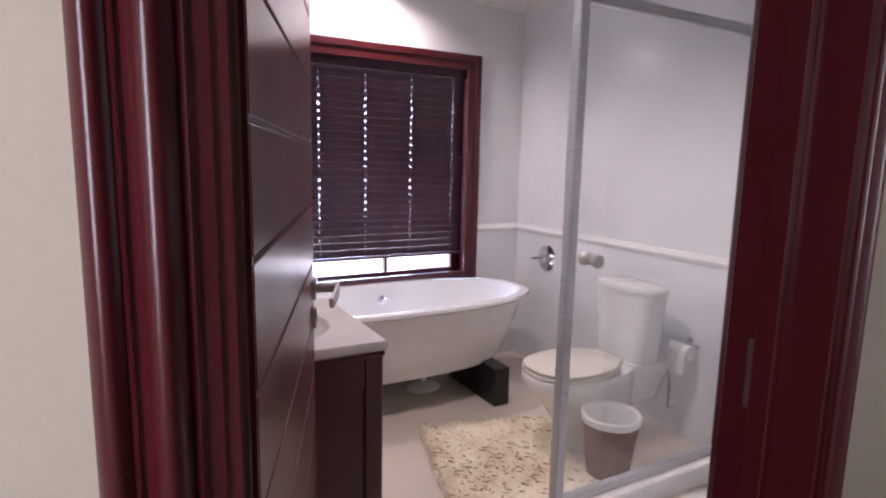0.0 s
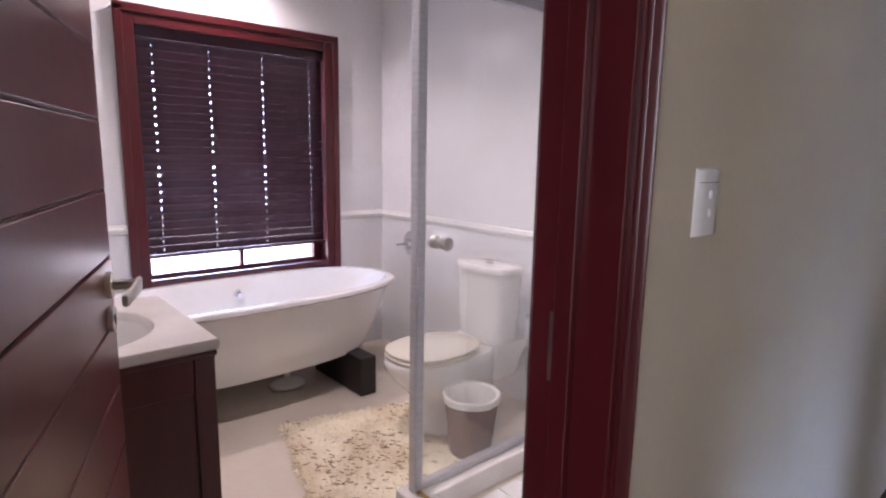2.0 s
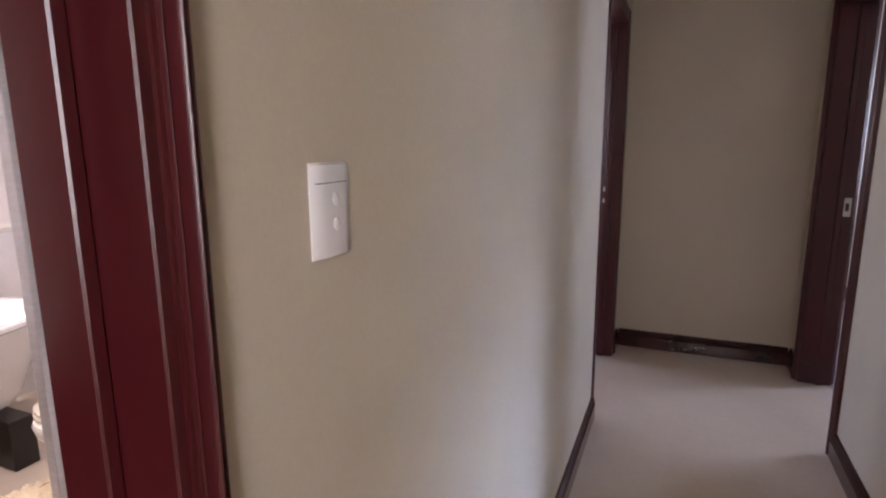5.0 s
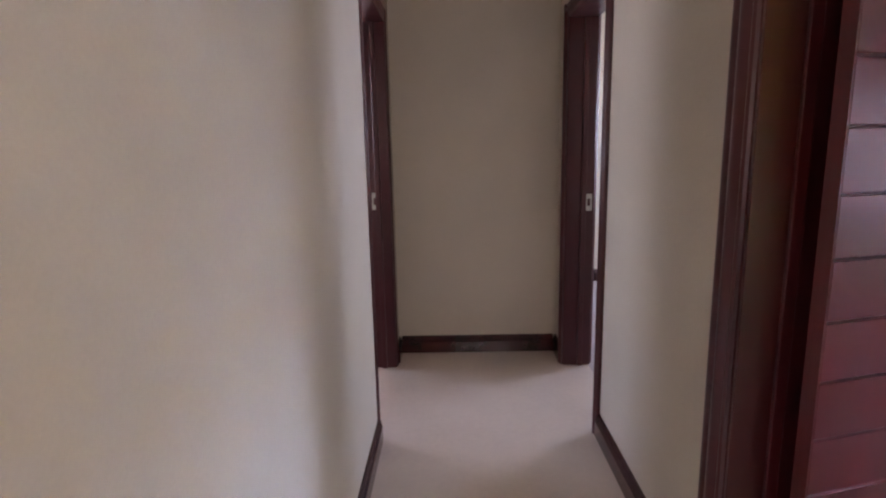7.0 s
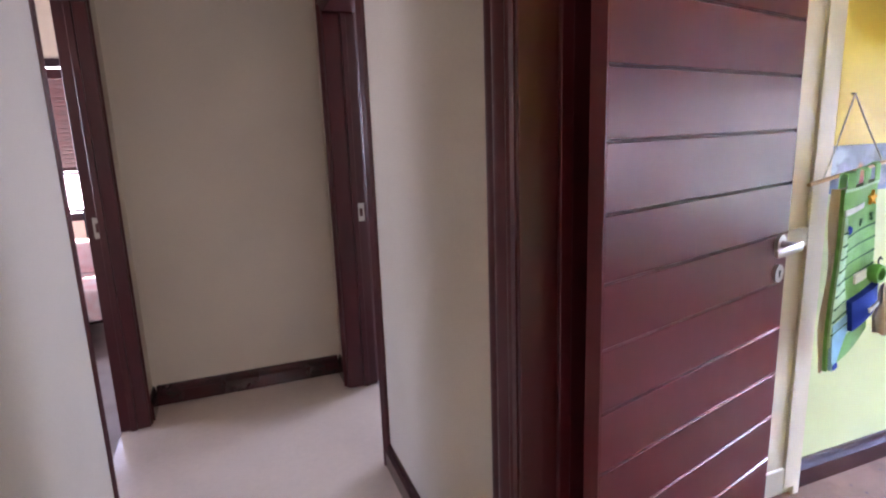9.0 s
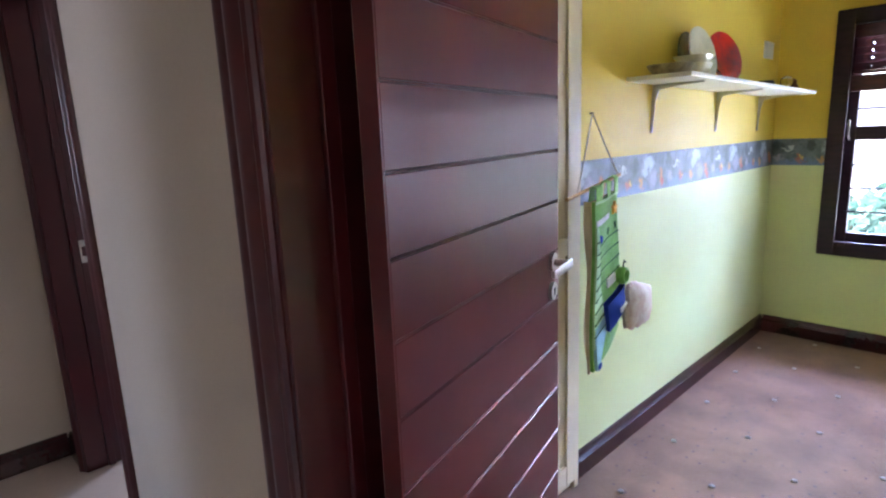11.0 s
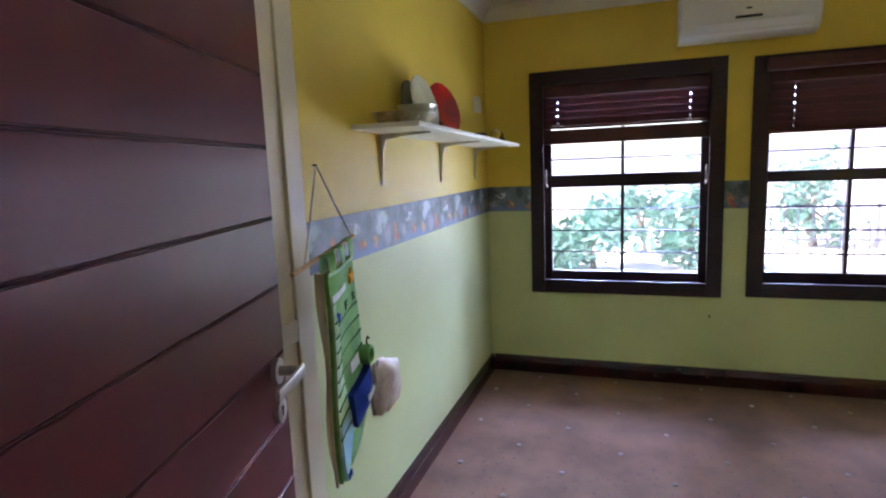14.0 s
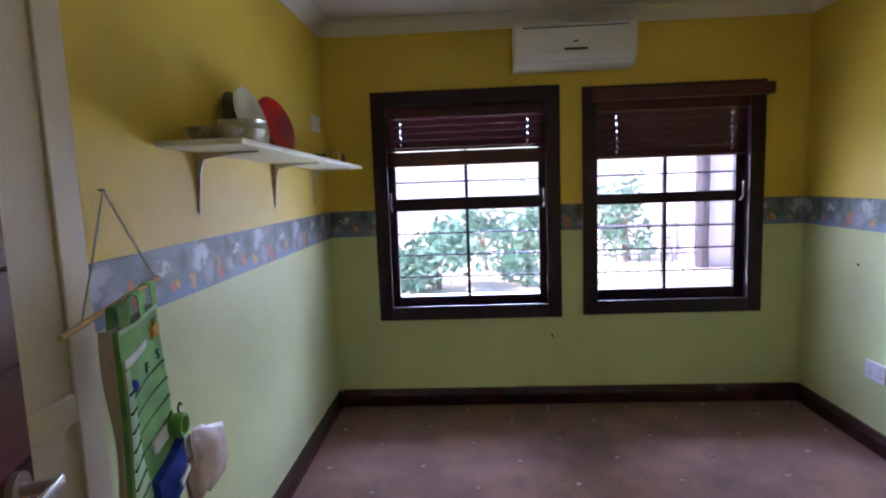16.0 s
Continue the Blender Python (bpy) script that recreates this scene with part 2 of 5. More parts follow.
FILMBAG = material("milky_plastic_bag", (0.62, 0.55, 0.50), 0.3, var=0.15, tint=(0.50, 0.25, 0.20), scale=12, fine=60, bump=0.25)
REDPLATE = material("red_glazed_plate", (0.55, 0.025, 0.018), 0.15, var=0.2, tint=(0.20, 0.03, 0.05), scale=9, fine=60, bump=0.02, coat=0.5)
WHITEPLATE = material("cream_glazed_plate", (0.66, 0.64, 0.50), 0.18, var=0.1, scale=8, fine=60, bump=0.02, coat=0.4)
DARKPLATE = material("dark_green_glaze", (0.17, 0.18, 0.12), 0.2, var=0.2, scale=12, fine=80, bump=0.02)
STONEBOWL = material("speckled_stone_bowl", (0.34, 0.27, 0.17), 0.6, var=0.25, scale=25, fine=150, bump=0.2)
TOYBROWN = material("brown_painted_toy", (0.18, 0.07, 0.025), 0.5, var=0.2, scale=25, fine=150, bump=0.1)
LEAFDRY = material("dry_brown_leaf", (0.16, 0.075, 0.03), 0.8, var=0.25, scale=40, fine=200, bump=0.3)
PAVING = material("pale_concrete_paving", (0.60, 0.58, 0.54), 0.8, var=0.12, scale=0.8, fine=40, bump=0.2)
PLASTER = material("white_exterior_plaster", (0.74, 0.74, 0.76), 0.8, var=0.04, scale=0.8, fine=60, bump=0.1)
# exterior plaster with the wing's lilac shade put into the base colour
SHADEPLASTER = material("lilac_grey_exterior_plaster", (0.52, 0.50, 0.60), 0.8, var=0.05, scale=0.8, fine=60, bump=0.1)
DARKPIPE = material("dark_grey_downpipe", (0.07, 0.065, 0.09), 0.5, var=0.1, scale=3, fine=60, bump=0.05)
GREYPIPE = material("grey_painted_metal", (0.20, 0.20, 0.25), 0.5, var=0.1, scale=3, fine=60, bump=0.05)
LEAF = material("garden_leaf", (0.24, 0.43, 0.35), 0.5, var=0.22, scale=3, fine=40, bump=0.05, island=0.5)
BARK = material("grey_bark", (0.30, 0.26, 0.22), 0.9, var=0.25, scale=9, fine=60, stretch=(1, 1, 0.3), bump=0.5)
PINK = material("pink_bedding", (0.62, 0.36, 0.36), 0.85, var=0.15, tint=(0.75, 0.70, 0.70), scale=9, fine=200, bump=0.3)
IRON = material("dark_wrought_iron", (0.02, 0.018, 0.022), 0.35, metal=0.6, var=0.1, scale=9, fine=100, bump=0.05)
GLASS = glass_material("window_glass")
SHOWERGLASS = glass_material("shower_glass", (0.97, 0.98, 0.98))
CLEAR = glass_material("clear_globe_glass", (0.95, 0.95, 0.95))

# the printed wallpaper border: a repeat of small soft pictures, dark trees above, blue ground below
BORDER = material("printed_wallpaper_border", (0.13, 0.155, 0.17), 0.5, var=0.25, tint=(0.05, 0.065, 0.06), scale=16, fine=60, bump=0.01)
nt = BORDER.node_tree
bs = nt.nodes["Principled BSDF"]


def math_node(op, a, b=None, c=None):
    n = nt.nodes.new("ShaderNodeMath")
    n.operation = op
    for k, v in enumerate((a, b, c)):
        if v is None:
            continue
        if isinstance(v, (int, float)):
            n.inputs[k].default_value = v
        else:
            nt.links.new(v, n.inputs[k])
    return n.outputs[0]


REPEAT = 0.53
tc = nt.nodes.new("ShaderNodeTexCoord")
wob = nt.nodes.new("ShaderNodeTexNoise")
wob.inputs["Scale"].default_value, wob.inputs["Detail"].default_value = 38.0, 2.0
nt.links.new(tc.outputs["Object"], wob.inputs["Vector"])
sep = nt.nodes.new("ShaderNodeSeparateXYZ")
nt.links.new(tc.outputs["Object"], sep.inputs[0])
wave = math_node("MULTIPLY_ADD", wob.outputs["Fac"], 0.075, -0.0375)
run_ = math_node("ADD", math_node("ADD", sep.outputs[0], sep.outputs[1]), wave)
along = math_node("MULTIPLY", math_node("FRACT", math_node("DIVIDE", math_node("ADD", run_, 20.0), REPEAT)), REPEAT)
above = math_node("ADD", math_node("SUBTRACT", sep.outputs[2], 1.175), wave)
prev = bs.inputs["Base Color"].links[0].from_socket
for cu, cz, ru, rz, colour_ in ((0.26, 0.005, 0.20, 0.040, (0.16, 0.23, 0.40)), (0.10, 0.130, 0.055, 0.035, (0.50, 0.58, 0.62)), (0.13, 0.095, 0.035, 0.030, (0.44, 0.50, 0.56)),
                                (0.05, 0.055, 0.050, 0.045, (0.33, 0.32, 0.42)), (0.33, 0.118, 0.026, 0.016, (0.62, 0.66, 0.66)), (0.35, 0.098, 0.030, 0.010, (0.60, 0.64, 0.64)),
                                (0.42, 0.130, 0.030, 0.045, (0.035, 0.05, 0.045)), (0.22, 0.128, 0.028, 0.040, (0.04, 0.06, 0.05)), (0.50, 0.060, 0.022, 0.035, (0.60, 0.20, 0.05)),
                                (0.485, 0.030, 0.016, 0.022, (0.45, 0.05, 0.05)), (0.16, 0.038, 0.022, 0.026, (0.62, 0.30, 0.07)), (0.28, 0.042, 0.024, 0.026, (0.50, 0.14, 0.07)),
                                (0.265, 0.050, 0.010, 0.012, (0.70, 0.52, 0.15)), (0.40, 0.050, 0.030, 0.028, (0.36, 0.34, 0.40))):
    du = math_node("DIVIDE", math_node("SUBTRACT", along, cu), ru)
    dz = math_node("DIVIDE", math_node("SUBTRACT", above, cz), rz)
    rad = math_node("SQRT", math_node("ADD", math_node("MULTIPLY", du, du), math_node("MULTIPLY", dz, dz)))
    rg = nt.nodes.new("ShaderNodeMapRange")
    rg.inputs[1].default_value, rg.inputs[2].default_value, rg.inputs[3].default_value, rg.inputs[4].default_value = 0.55, 1.15, 0.75, 0.0
    nt.links.new(rad, rg.inputs[0])
    mx = nt.nodes.new("ShaderNodeMix")
    mx.data_type = "RGBA"
    mx.inputs[7].default_value = (*colour_, 1)
    nt.links.new(rg.outputs[0], mx.inputs[0])
    nt.links.new(prev, mx.inputs[6])
    prev = mx.outputs[2]
nt.links.new(prev, bs.inputs["Base Color"])


# ---- mesh helpers ----
def box(bm, x0, x1, y0, y1, z0, z1, bevel=0.0, seg=1):
    vs = [bm.verts.new((x, y, z)) for x in (x0, x1) for y in (y0, y1) for z in (z0, z1)]
    fs = [bm.faces.new([vs[i] for i in f]) for f in ((0, 1, 3, 2), (4, 6, 7, 5), (0, 4, 5, 1), (2, 3, 7, 6), (0, 2, 6, 4), (1, 5, 7, 3))]
    if bevel:
        es = list({e for f in fs for e in f.edges})
        bmesh.ops.bevel(bm, geom=es, offset=bevel, segments=seg, profile=0.5, affect="EDGES")


def loft(bm, rings, cap0=True, cap1=True):
    """Skin between rings of equally many points."""
    rows = [[bm.verts.new(p) for p in r] for r in rings]
    n = len(rows[0])
    for a, b in zip(rows, rows[1:]):
        for i in range(n):
            bm.faces.new((a[i], a[(i + 1) % n], b[(i + 1) % n], b[i]))
    if cap0:
        bm.faces.new(rows[0][::-1])
    if cap1:
        bm.faces.new(rows[-1])


def ring(cx, cy, z, rx, ry, n=28, power=2.0, tilt=0.0):
    out = []
    for i in range(n):
        a = 2 * math.pi * i / n
        c, s = math.cos(a), math.sin(a)
        x = rx * math.copysign(abs(c) ** (2 / power), c)
        y = ry * math.copysign(abs(s) ** (2 / power), s)
        out.append((cx + x, cy + y, z + tilt * x))
    return out


def rod(bm, a, b, r, n=10, r2=None):
    a, b = Vector(a), Vector(b)
    d = (b - a).normalized()
    u = d.orthogonal().normalized()
    v = d.cross(u)
    r2 = r if r2 is None else r2
    loft(bm, [[p + (u * math.cos(2 * math.pi * i / n) + v * math.sin(2 * math.pi * i / n)) * q for i in range(n)] for p, q in ((a, r), (b, r2))])


def tube(bm, pts, r, n=8):
    for p, q in zip(pts, pts[1:]):
        rod(bm, p, q, r, n)


def sweep_profile(bm, profile, p0, p1, out, up=Vector((0, 0, 1))):
    """Runs a 2D profile (out, up) along the straight line p0-p1."""
    p0, p1, out = Vector(p0), Vector(p1), Vector(out)
    loft(bm, [[p + out * a + up * b for a, b in profile] for p in (p0, p1)])


def part(name, bm, mat, parent=None, label="", smooth=False):
    """Links a bmesh as one mesh object, under a thing or a part where one is given."""
    bmesh.ops.recalc_face_normals(bm, faces=bm.faces)
    me = bpy.data.meshes.new(name)
    bm.to_mesh(me)
    bm.free()
    me.materials.append(mat)
    if smooth:
        me.polygons.foreach_set("use_smooth", [True] * len(me.polygons))
        me.set_sharp_from_angle(angle=radians(40))
    ob = new(name, me)
    if parent is not None:
        ob.parent = parent
    if label:
        tagged(ob, label)
    return ob


def again(ob, parent, m):
    """Another part on the same mesh."""
    o = new(ob.name.split(".")[0], ob.data)
    o.parent = parent
    o.matrix_basis = m
    return o


def thing(name, m, label, category, group="", kind=""):
    ob = new(name)
    ob.empty_display_size = 0.05
    ob.matrix_basis = m
    return tagged(ob, label, category, group, kind)


def solid(name, mat, boxes, label, category, bevel=0.0, kind="structure"):
    bm = bmesh.new()
    for b in boxes:
        box(bm, *b, bevel=bevel)
    return tagged(part(name, bm, mat), label, category, "", kind)


def wall_boxes(a0, a1, z0, z1, holes):
    """Splits a wall into upright pieces round its openings (a0, a1, z0, z1)."""
    cuts = sorted({a0, a1, *[h[0] for h in holes], *[h[1] for h in holes]})
    out = []
    for l, r in zip(cuts, cuts[1:]):
        hs = sorted([(h[2], h[3]) for h in holes if h[0] <= l + 1e-6 and h[1] >= r - 1e-6])
        z = z0
        for b, t in hs:
            if b > z + 1e-6:
                out.append((l, r, z, b))
            z = t
        if z1 > z + 1e-6:
            out.append((l, r, z, z1))
    return out


def wall_along_x(name, mat, y0, y1, x0, x1, z0, z1, holes, label):
    return solid(name, mat, [(l, r, y0, y1, b, t) for l, r, b, t in wall_boxes(x0, x1, z0, z1, holes)], label, "wall")


def wall_along_y(name, mat, x0, x1, y0, y1, z0, z1, holes, label):
    return solid(name, mat, [(x0, x1, l, r, b, t) for l, r, b, t in wall_boxes(y0, y1, z0, z1, holes)], label, "wall")


# ---- plan ----
NY, NB = 0.285, 0.415          # corridor's north wall: corridor face, bathroom face
SY, SB = -0.765, -0.925        # corridor's south wall: corridor face, bedroom face
XE = 4.43                      # corridor's end wall
CEIL = 2.53
BX0, BX1, BY = 0.12, 2.54, 3.27       # bathroom: west, east and north faces
YX0, YX1, YY = -0.53, 2.49, -4.56     # yellow bedroom: west, east and south faces
D1 = (0.124, 0.834, 0.0, 2.08)          # bathroom door opening
D2 = (1.30, 2.125, 0.0, 2.08)         # bedroom door opening
D3 = (3.294, 4.185, 0.0, 2.08)          # far north door opening
D4 = (3.36, 4.185, 0.0, 2.08)          # far south door opening
BW = (0.90, 2.165, 0.575, 2.10)        # bathroom window
W1 = (0.99, 2.185, 0.61, 2.09)        # bedroom windows
W2 = (-0.27, 0.85, 0.62, 2.07)

# ---- floors and ceilings ----
solid("floor_corridor", FLOORTILE, [(-3.0, XE, SY, NY, -0.12, 0.0)], "cream polished tile floor of the corridor", "floor")
solid("floor_doorways", FLOORTILE, [(D3[0], D3[1], NY, NB, -0.12, -0.002), (D4[0], D4[1], SB, SY, -0.12, -0.002), (D2[0], D2[1], SB, SY, -0.12, -0.002),
                                    (D1[0], D1[1], NY, NB, -0.12, -0.002)], "cream tile thresholds in the doorways", "floor")
solid("floor_bathroom", BATHFLOOR, [(BX0, BX1, NB, BY, -0.12, 0.0)], "glossy ivory tile floor of the bathroom", "floor")
solid("floor_bedroom", CARPET, [(YX0, YX1, YY, SB, -0.12, 0.018)], "worn beige-brown carpet with a lattice of pale tufts", "carpet")
solid("floor_north_room", GREYCARPET, [(2.7, 6.4, NB, 3.6, -0.12, 0.0)], "grey-brown carpet of the far room", "carpet")
solid("floor_south_room", GREYCARPET, [(2.7, 6.4, -3.8, SB, -0.12, 0.0)], "grey-brown carpet of the far room", "carpet")
solid("ceiling", CEILWHITE, [(-3.2, 6.6, -4.8, 3.8, CEIL, CEIL + 0.15)], "flat white painted ceiling", "ceiling")

# ---- walls ----
T = 0.004
wall_along_x("wall_corridor_north", BEIGE, NY, NB - 0.01, -3.0, XE + 0.12, 0, CEIL, [D1, D3], "beige painted corridor wall with two door openings")
wall_along_x("wall_bathroom_south", WALLTILE, NB - 0.01, NB, BX0, 2.6, 0, CEIL, [D1], "white glazed wall tiles on the bathroom's door wall")
wall_along_x("wall_north_room_south", BEIGE, NB - 0.01, NB, 2.62, 6.5, 0, CEIL, [D3], "beige painted wall of the far room")
# first opening is unseen, cut only to let the added landing lamp in
wall_along_x("wall_corridor_south", BEIGE, SB + 0.01, SY, -3.0, XE + 0.12, 0, CEIL, [(-1.75, -0.65, 0.95, 2.15), D2, D4], "beige painted corridor wall with two door openings")
zsplit = 1.26
solid("wall_bedroom_north_upper", YELLOW, [(l, r, SB, SB + 0.01, b, t) for l, r, b, t in wall_boxes(YX0, YX1, zsplit, CEIL, [D2])], "yellow painted upper wall round the bedroom door", "wall")
solid("wall_bedroom_north_lower", GREEN, [(l, r, SB, SB + 0.01, b, t) for l, r, b, t in wall_boxes(YX0, YX1, 0, zsplit, [D2])], "pale green painted lower wall round the bedroom door", "wall")
wall_along_x("wall_south_room_north", BEIGE, SB, SB + 0.01, 2.62, 6.5, 0, CEIL, [D4], "pale painted wall of the far room")
solid("wall_corridor_end", BEIGE, [(XE, XE + 0.12, SY, NY, 0, CEIL)], "plain beige wall closing the corridor", "wall")
solid("wall_landing_end", BEIGE, [(-3.12, -3.0, SB, NB, 0, CEIL)], "plain beige wall closing the landing", "wall")
# bathroom
wall_along_x("wall_bathroom_north", WALLTILE, BY, BY + 0.22, BX0 - 0.12, BX1 + 0.12, 0, CEIL, [BW], "white glazed tile wall with the bathroom window")
solid("wall_bathroom_east", WALLTILE, [(BX1, BX1 + 0.1, NB, BY, 0, CEIL)], "white glazed tile wall behind toilet and shower", "wall")
solid("wall_bathroom_west", WALLTILE, [(BX0 - 0.12, BX0, NB, BY, 0, CEIL)], "white glazed tile wall beside the vanity", "wall")
# yellow bedroom
for nm, mat, z0, z1, words in (("lower", GREEN, 0, zsplit, "pale green painted lower wall"), ("upper", YELLOW, zsplit, CEIL, "yellow painted upper wall")):
    cut = [(h[0], h[1], max(h[2], z0), min(h[3], z1)) for h in (W1, W2)]
    wall_along_x("wall_bedroom_south_" + nm, mat, YY - 0.22, YY, YX0 - 0.12, YX1 + 0.12, z0, z1, cut, words + " with two windows")
    solid("wall_bedroom_east_" + nm, mat, [(YX1, YX1 + 0.12, YY, SB, z0, z1)], words + " behind shelf and cupboard", "wall")
    solid("wall_bedroom_west_" + nm, mat, [(YX0 - 0.12, YX0, YY, SB, z0, z1)], words + " with a socket", "wall")
# far rooms
wall_along_x("wall_north_room_north", BEIGE, 3.5, 3.62, 2.66, 6.5, 0, CEIL, [(4.4, 5.8, 0.9, 2.1)], "plain painted wall with a window opening")
wall_along_y("wall_north_room_east", BEIGE, 6.3, 6.42, NB, 3.5, 0, CEIL, [(0.47, 1.7, 0.9, 2.05)], "plain painted wall with a window opening")
solid("wall_north_room_west", BEIGE, [(2.64, 2.72, NB, 3.5, 0, CEIL)], "plain painted wall of the far room", "wall")
wall_along_x("wall_south_room_south", BEIGE, -3.82, -3.7, 2.62, 6.5, 0, CEIL, [(5.05, 6.25, 0.9, 2.1)], "plain painted wall with a window opening")
solid("wall_south_room_east", BEIGE, [(6.3, 6.42, -3.7, SB, 0, CEIL)], "plain painted wall of the far room", "wall")
solid("wall_south_room_west", BEIGE, [(2.62, 2.7, -3.7, SB, 0, CEIL)], "plain painted wall of the far room", "wall")

# ---- skirting, border, cornice, dado ----
SKIRT = [(0, 0), (0.020, 0), (0.020, 0.072), (0.015, 0.078), (0.019, 0.084), (0.013, 0.092), (0.016, 0.099), (0.008, 0.112), (0, 0.115)]


def run(name, mat, profile, legs, label, category):
    bm = bmesh.new()
    for p0, p1, out in legs:
        sweep_profile(bm, profile, p0, p1, out)
    return tagged(part(name, bm, mat), label, category, "", "structure")


S = 0.002
run("baseboard_corridor", SKIRTING, SKIRT, [((0.865, NY, S), (3.285, NY, S), (0, -1, 0)), ((4.235, NY, S), (XE, NY, S), (0, -1, 0)), ((-3.0, NY, S), (0.07, NY, S), (0, -1, 0)),
                                            ((XE, NY - 0.02, S), (XE, SY + 0.02, S), (-1, 0, 0)),
                                            ((2.262, SY, S), (3.315, SY, S), (0, 1, 0)), ((4.235, SY, S), (XE, SY, S), (0, 1, 0)), ((-3.0, SY, S), (1.17, SY, S), (0, 1, 0))],
    "dark mahogany skirting along the corridor", "skirting")
run("baseboard_bedroom", SKIRTING, [(a, b + 0.018) for a, b in SKIRT], [((YX1, -2.175, S), (YX1, YY, S), (-1, 0, 0)), ((YX1 - 0.02, YY, S), (YX0 + 0.02, YY, S), (0, 1, 0)), ((YX0, YY, S), (YX0, SB, S), (1, 0, 0)),
                                           ((YX0 + 0.02, SB, S), (1.22, SB, S), (0, -1, 0))], "dark mahogany skirting round the bedroom", "skirting")
run("baseboard_far_rooms", SKIRTING, SKIRT, [((4.26, SB, S), (6.3, SB, S), (0, -1, 0)), ((6.3, SB, S), (6.3, -3.7, S), (-1, 0, 0)), ((6.3, NB, S), (6.3, 3.5, S), (-1, 0, 0))],
    "dark mahogany skirting in the far rooms", "skirting")
BAND = [(0, 1.175), (0.0025, 1.175), (0.0025, 1.345), (0, 1.345)]
run("wallpaper_border", BORDER, BAND, [((YX1, -2.175, 0), (YX1, YY, 0), (-1, 0, 0)), ((YX1 - 0.003, YY, 0), (W1[1] + 0.002, YY, 0), (0, 1, 0)), ((W1[0] - 0.002, YY, 0), (W2[1] + 0.002, YY, 0), (0, 1, 0)),
                                       ((W2[0] - 0.002, YY, 0), (YX0 + 0.003, YY, 0), (0, 1, 0)), ((YX0, YY, 0), (YX0, SB, 0), (1, 0, 0))],
    "blue-grey wallpaper border with orange and white prints", "wallpaper border")
COVE = [(0, 0), (0.008, 0), (0.022, 0.03), (0.05, 0.06), (0.085, 0.075), (0.085, 0.084), (0, 0.084)]
ZC = CEIL - 0.085
run("cornice_bedroom", CEILWHITE, COVE, [((YX1, SB, ZC), (YX1, YY, ZC), (-1, 0, 0)), ((YX1, YY, ZC), (YX0, YY, ZC), (0, 1, 0)), ((YX0, YY, ZC), (YX0, SB, ZC), (1, 0, 0)), ((YX0, SB, ZC), (YX1, SB, ZC), (0, -1, 0))],
    "white coved plaster cornice", "cornice")
run("cornice_bathroom", CEILWHITE, COVE, [((BX0, BY, ZC), (BX1, BY, ZC), (0, -1, 0)), ((BX1, BY, ZC), (BX1, NB, ZC), (-1, 0, 0))], "white coved plaster cornice", "cornice")
RAIL = [(0, 0), (0.010, 0.004), (0.012, 0.012), (0.020, 0.022), (0.020, 0.030), (0.012, 0.040), (0.012, 0.046), (0, 0.052)]
run("trim_dado_tiles", CERAMIC, RAIL, [((BX0, BY, 0.925), (BW[0], BY, 0.925), (0, -1, 0)), ((BW[1], BY, 0.925), (BX1, BY, 0.925), (0, -1, 0)), ((BX1, BY, 0.925), (BX1, NB, 0.925), (-1, 0, 0))],
    "white moulded dado tiles round the bathroom", "dado rail")


# ---- doors ----
def door_frame(name, hole, near, far, side, label, wl=1.0, wr=1.0, deep=1.0):
    """Lining, stops and moulded architraves of an opening in a wall along x. near: the corridor face; side: the way from it into the corridor."""
    x0, x1, _, z1 = hole
    th = thing(name, Matrix.Identity(4), label, "door frame", "door frames", "structure")
    ya, yb = sorted((near + 0.004 * side, far - 0.004 * side))
    bm = bmesh.new()
    box(bm, x0 - 0.03, x0 + 0.012, ya, yb, 0, z1 + 0.03, 0.002)
    part("lining", bm, FRAMEWOOD, th)
    bm = bmesh.new()
    box(bm, x1 - 0.012, x1 + 0.03, ya, yb, 0, z1 + 0.03, 0.002)
    part("lining", bm, FRAMEWOOD, th)
    bm = bmesh.new()
    box(bm, x0 + 0.012, x1 - 0.012, ya, yb, z1 - 0.012, z1 + 0.03, 0.002)
    part("head_lining", bm, FRAMEWOOD, th)
    ys = sorted((far - 0.045 * -side, far - 0.075 * -side))
    for a, b in ((x0 + 0.012, x0 + 0.026), (x1 - 0.026, x1 - 0.012)):
        bm = bmesh.new()
        box(bm, a, b, ys[0], ys[1], 0, z1 - 0.012, 0.002)
        part("stop", bm, FRAMEWOOD, th)
    prof = [(0, 0), (0, 0.008), (0.009, 0.009), (0.0105, 0.0125), (0.0125, 0.0140), (0.0145, 0.0125), (0.016, 0.0105)]
    prof += [(0.0165 + 0.0235 * k / 8, 0.0115 + 0.0145 * math.sin(math.pi * k / 8)) for k in range(9)]
    prof += [(0.0415, 0.0115), (0.0425, 0.0145), (0.0440, 0.0150), (0.0455, 0.0120)]
    prof += [(0.046 + 0.016 * k / 6, 0.0085 + 0.0115 * math.sin(math.pi * (0.12 + 0.80 * k / 6))) for k in range(7)] + [(0.062, 0)]
    prof = [(a, b * deep) for a, b in prof]
    for face, out in ((near, side), (far, -side)):
        for x, d in ((x0, -wl), (x1, wr)):
            bm = bmesh.new()
            loft(bm, [[Vector((x + d * a, face + out * b, z)) for a, b in prof] for z in (0.0, z1 + 0.062)])
            part("architrave", bm, FRAMEWOOD, th, smooth=True)
        bm = bmesh.new()
        loft(bm, [[Vector((x, face + out * b, z1 + a)) for a, b in prof] for x in (x0, x1)])
        part("head_architrave", bm, FRAMEWOOD, th, smooth=True)
    return th


